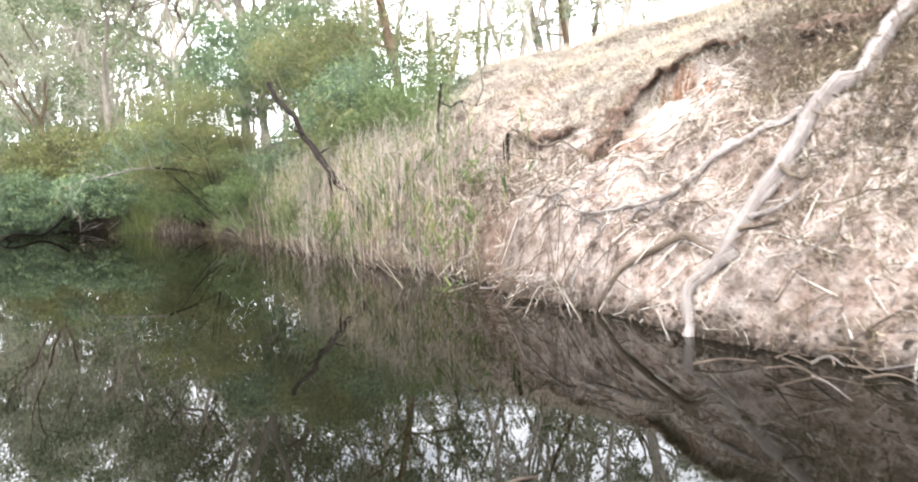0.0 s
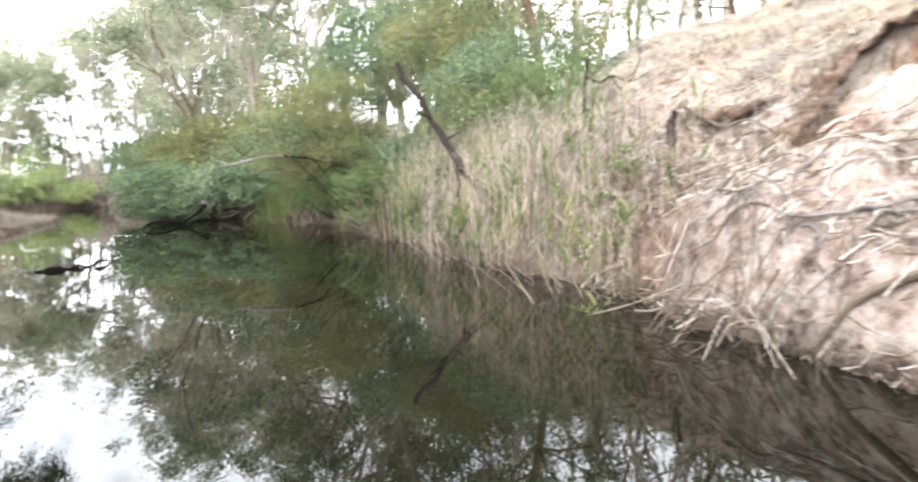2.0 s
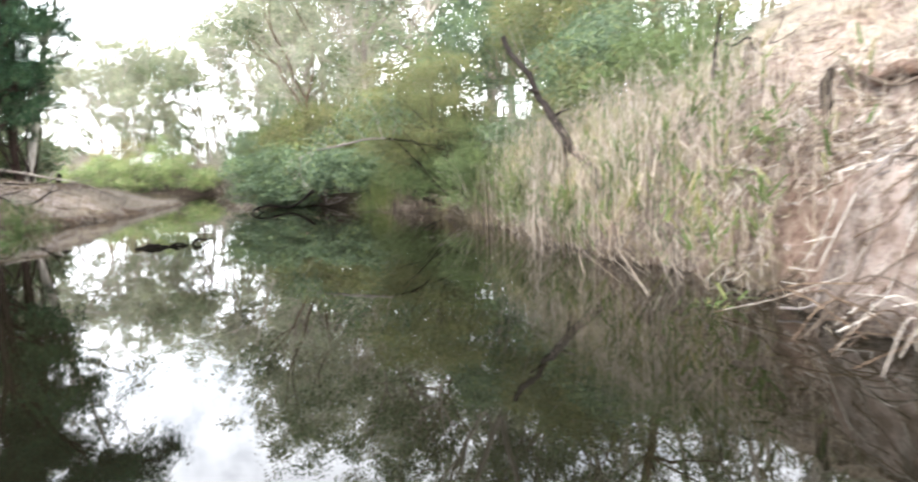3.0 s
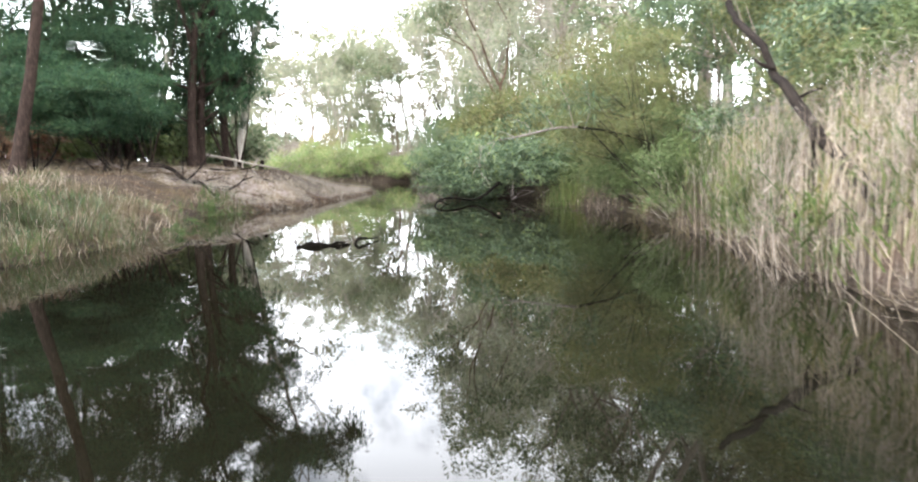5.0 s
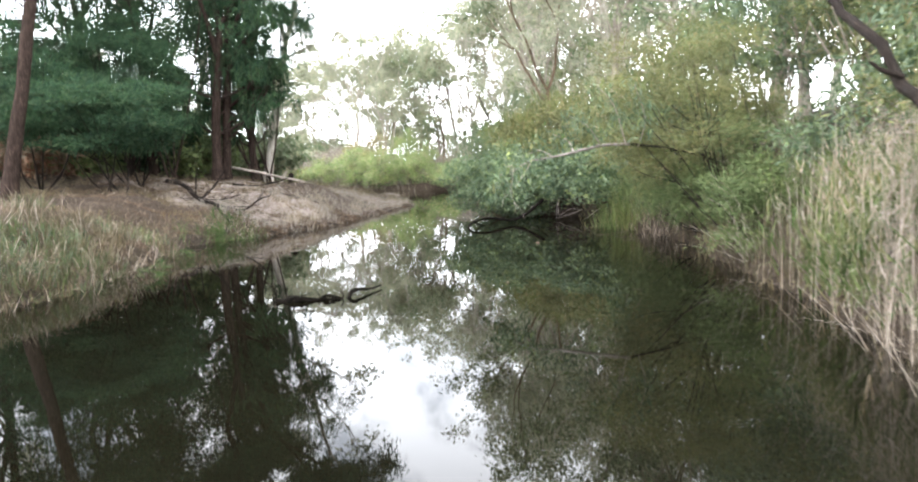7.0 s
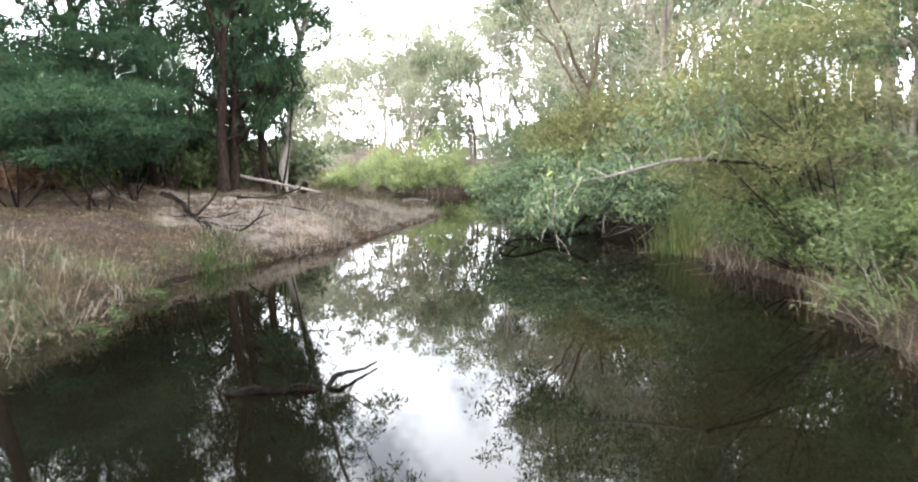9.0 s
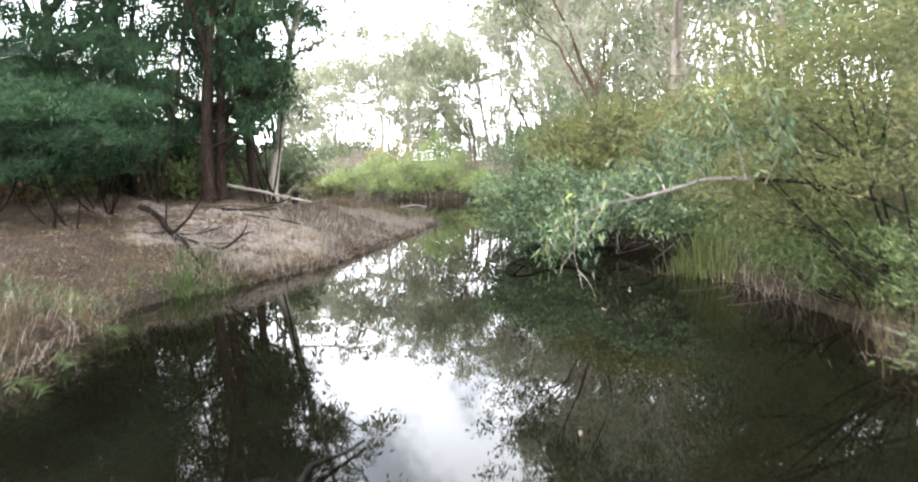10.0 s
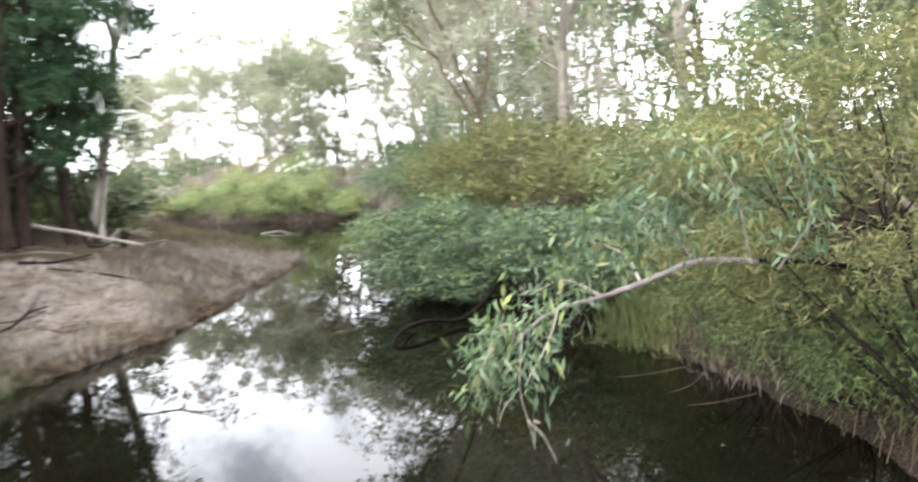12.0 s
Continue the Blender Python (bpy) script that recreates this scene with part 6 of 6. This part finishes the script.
def floating_leaf(x, y, turn, length):
    line = np.array([(-0.5, 0, 0.004), (-0.2, 0.16, 0.008), (0.2, 0.13, 0.008), (0.5, 0.0, 0.012), (0.2, -0.14, 0.006), (-0.2, -0.15, 0.006)]) * (length, length, 1)
    low = line * (1, 1, 0) - (0, 0, 0.003)
    v = np.vstack([line, low])
    me = make_mesh("floating_leaf", v, [np.array([[0, 1, 2, 3], [0, 3, 4, 5], [9, 8, 7, 6], [11, 10, 9, 6]]), np.array([[i, i + 6, (i + 1) % 6 + 6, (i + 1) % 6] for i in range(6)])], LITTER)
    ob = tagged(new("floating_leaf", me), "fallen pale leaf floating on dark water", "leaf", "floating leaves")
    ob.location, ob.rotation_euler = (x, y, 0.002), (0, 0, turn)


for k, (x, y) in enumerate([(-13.9, 16.5), (-13.1, 16.5), (-12.4, 16.3), (-15.4, 17.7), (-13.75, 16.45), (-19, 21.2), (-11.2, 15.0), (-9.8, 17.6), (-14.4, 19.2), (-7.3, 14.2)]):
    floating_leaf(x, y, 1.3 * k, 0.09 + 0.02 * (k % 3))
twig = limb_thing("floating_twig", (0.79, 5.21, 0.0), "short wet twig lying in the water", "twig")
limb("stem", twig, [(0.72, 5.16, -0.01), (0.79, 5.21, 0.008), (0.88, 5.24, -0.006)], 0.008, 0.004, BROWN_WOOD, 6, 0.1, 240)
for k, pts in enumerate([[(-9.3, 19.7, 0.06), (-9.6, 19.4, 0.01), (-10.0, 19.1, -0.01)], [(-8.3, 19.2, 0.08), (-8.6, 18.9, 0.02), (-8.9, 18.7, -0.01)], [(-10.4, 20.9, 0.08), (-10.7, 20.5, 0.02), (-11.0, 20.2, -0.01)], [(-9.0, 19.9, 0.1), (-9.0, 19.3, 0.02), (-9.2, 18.9, -0.01)], [(-10.9, 17.4, -0.01), (-11.1, 17.7, 0.02), (-11.3, 18.0, -0.01)]]):
    stalk = limb_thing("floating_stalk", pts[1], "dead reed stalk lying out over the water", "stalk")
    tagged(stalk, group="floating stalks")
    limb("stem", stalk, pts, 0.005, 0.003, BROWN_WOOD, 5, 0.05, 241 + k)
# dark twigs under the overhanging shrubs
for cx, cy, n, s in ((-14.2, 22.0, 18, 0.8), (-12.2, 21.8, 16, 0.7), (-16.2, 23.2, 10, 0.6)):
    snarl = limb_thing("twig_tangle", (cx, cy, 0.1), "tangle of dark dead twigs under an overhanging shrub", "twigs")
    for k in range(n):
        x, y = cx + rng.normal(0, s), cy + rng.normal(0, 0.35)
        ang, ln = rng.uniform(2.2, 5.6), rng.uniform(0.3, 0.8)
        z = rng.uniform(0.15, 0.6)
        limb("twig", snarl, [(x, y, z), (x + 0.5 * ln * math.cos(ang), y + 0.5 * ln * math.sin(ang), z * 0.8 + rng.normal(0, 0.08)), (x + ln * math.cos(ang), y + ln * math.sin(ang), rng.uniform(-0.05, 0.12))], rng.uniform(0.006, 0.014), 0.003, (DEAD_WOOD, DRIFTWOOD, DEAD_WOOD)[k % 3], 5, 0.05, 260 + k)
# green weed among the roots of the bank
for k, (x, y) in enumerate([(-0.04, 11.3), (0.14, 11.1), (-0.3, 11.25)]):
    make_shrub(300 + k, "bank_weed", (x, y), (0, 0, 0.16), (0.17, 0.17, 0.17), 96, (0.09, 0.026), 0.05, REED_GREEN, BROWN_BARK, 0.1, 4, 0.005, 0.2, per=12, label="leafy green weed on the clay bank", group="bank weeds")
# dead stems and fallen reed sticks along the low bank
c = scatter(rng, LOW_SHORE, 700, -0.2, 3.0)
grass("dead_bank_stems", 230, tufts(rng, c, 3, 0.12), 0.2, 0.6, 0.006, 0.9, REED_STRAW, "straw-coloured dead stems in the low bank grass")
c = scatter(rng, LOW_SHORE, 160, 0.1, 1.5)
grass("blue_green_tussocks", 231, tufts(rng, c[value_noise(c[:, 0], c[:, 1], 0.8, 30) > 0.55], 30, 0.07), 0.15, 0.4, 0.009, 0.8, NEAR_LEAF, "blue-green tussocks at the water's edge")
sticks("shore_sticks", 232, scatter(rng, LOW_SHORE, 220, -0.2, 0.6), 0.2, 0.7, 0.006, BROWN_BARK, "fallen reed sticks along the dark shore")
sticks("spit_roots", 233, scatter(rng, even_line(LEFT[8:14][::-1], 0.3), 420, -0.12, 0.25), 0.15, 0.5, 0.008, BROWN_BARK, "bare roots along the cut edge of the spit")
litter("sand_litter", 234, np.column_stack([rng.normal(-18.9, 1.7, 2600), rng.normal(16.4, 1.5, 2600)]), (0.09, 0.028), "dark leaves scattered on pale sand")


def clods(name, seed, places, lo, hi, label, tint):
    """Lumps of dry earth: squashed, dented eight-cornered stones of many sizes."""
    rng = np.random.RandomState(seed)
    n = len(places)
    corner = np.array([(x, y, z) for z in (-1, 1) for x, y in ((-1, -1), (1, -1), (1, 1), (-1, 1))], float) * (0.62, 0.62, 0.5)
    size = lo + (hi - lo) * rng.rand(n) ** 3
    turn = rng.uniform(0, 6.28, n)
    v = corner[None] * size[:, None, None] * rng.uniform(0.55, 1.25, (n, 8, 3))
    c, s = np.cos(turn)[:, None], np.sin(turn)[:, None]
    v = np.stack([v[:, :, 0] * c - v[:, :, 1] * s, v[:, :, 0] * s + v[:, :, 1] * c, v[:, :, 2]], -1)
    ground = np.column_stack([places[:, :2], np.maximum(land(places[:, 0], places[:, 1])[0], -0.02) + 0.1 * size])
    v = v + ground[:, None]
    box = np.array([(0, 3, 2, 1), (4, 5, 6, 7), (0, 1, 5, 4), (1, 2, 6, 5), (2, 3, 7, 6), (3, 0, 4, 7)])
    me = make_mesh(name, v.reshape(-1, 3), (np.arange(n)[:, None, None] * 8 + box[None]).reshape(-1, 4), SOIL, False)
    for key, value in (("clay", tint), ("wet", 1 - tint)):
        me.attributes.new(key, "FLOAT", "POINT").data.foreach_set("value", np.repeat(np.clip(value * rng.uniform(0.75, 1.2, n), 0, 1), 8).astype(np.float32))
    tagged(new(name, me), label, "clods", kind="stuff")


rng = np.random.RandomState(251)
c = scatter(rng, even_line(RIGHT[3:12], 0.3), 9000, 0.05, 3.4)
ds, _, sd = line_distance(c[:, 0], c[:, 1], SCAR)
c = c[((ds > 0.9) | (sd > 0)) & (value_noise(c[:, 0], c[:, 1], 0.5, 37) > 0.42) & (c[:, 2] > 0.1)]
clods("bank_clods", 252, c, 0.01, 0.06, "crumbled lumps of pale clay on the bank", 0.85)
c = scatter(rng, even_line(RIGHT[3:11], 0.3), 5200, -0.04, 0.2)
clods("shore_clods", 253, c[(c[:, 2] < 0.16) & (c[:, 2] > -0.06)], 0.006, 0.04, "dark wet lumps of earth along the waterline", 0.35)
clods("spit_clods", 254, scatter(rng, even_line(LEFT[8:14][::-1], 0.3), 800, -0.08, 0.12), 0.01, 0.05, "dark lumps of earth along the cut edge of sand", 0.35)
litter("bark_strips", 255, scatter(rng, even_line(RIGHT[3:12], 0.3), 5200, 0.05, 3.6), (0.1, 0.011), "fallen bark strips and twigs on the clay")

drift_line = limb_thing("stick_drift", on_land(2.6, 6.75), "small heap of washed-up sticks at the waterline", "sticks")
for k in range(26):
    x, y = 2.62 + rng.normal(0, 0.28), 6.78 + rng.normal(0, 0.2)
    ang, ln = rng.uniform(-1.6, 0.4), rng.uniform(0.15, 0.5)
    z0, z1 = max(height(x, y), 0.0), max(height(x + ln * math.cos(ang), y + ln * math.sin(ang)), 0.0)
    limb("stick", drift_line, [(x, y, z0 + 0.02), (x + 0.5 * ln * math.cos(ang), y + 0.5 * ln * math.sin(ang), 0.5 * (z0 + z1) + rng.uniform(0.02, 0.07)), (x + ln * math.cos(ang), y + ln * math.sin(ang), z1 + 0.02)], rng.uniform(0.004, 0.011), 0.003, (BROWN_WOOD, DRIFTWOOD, BROWN_WOOD)[k % 3], 5, 0.06, 320 + k)
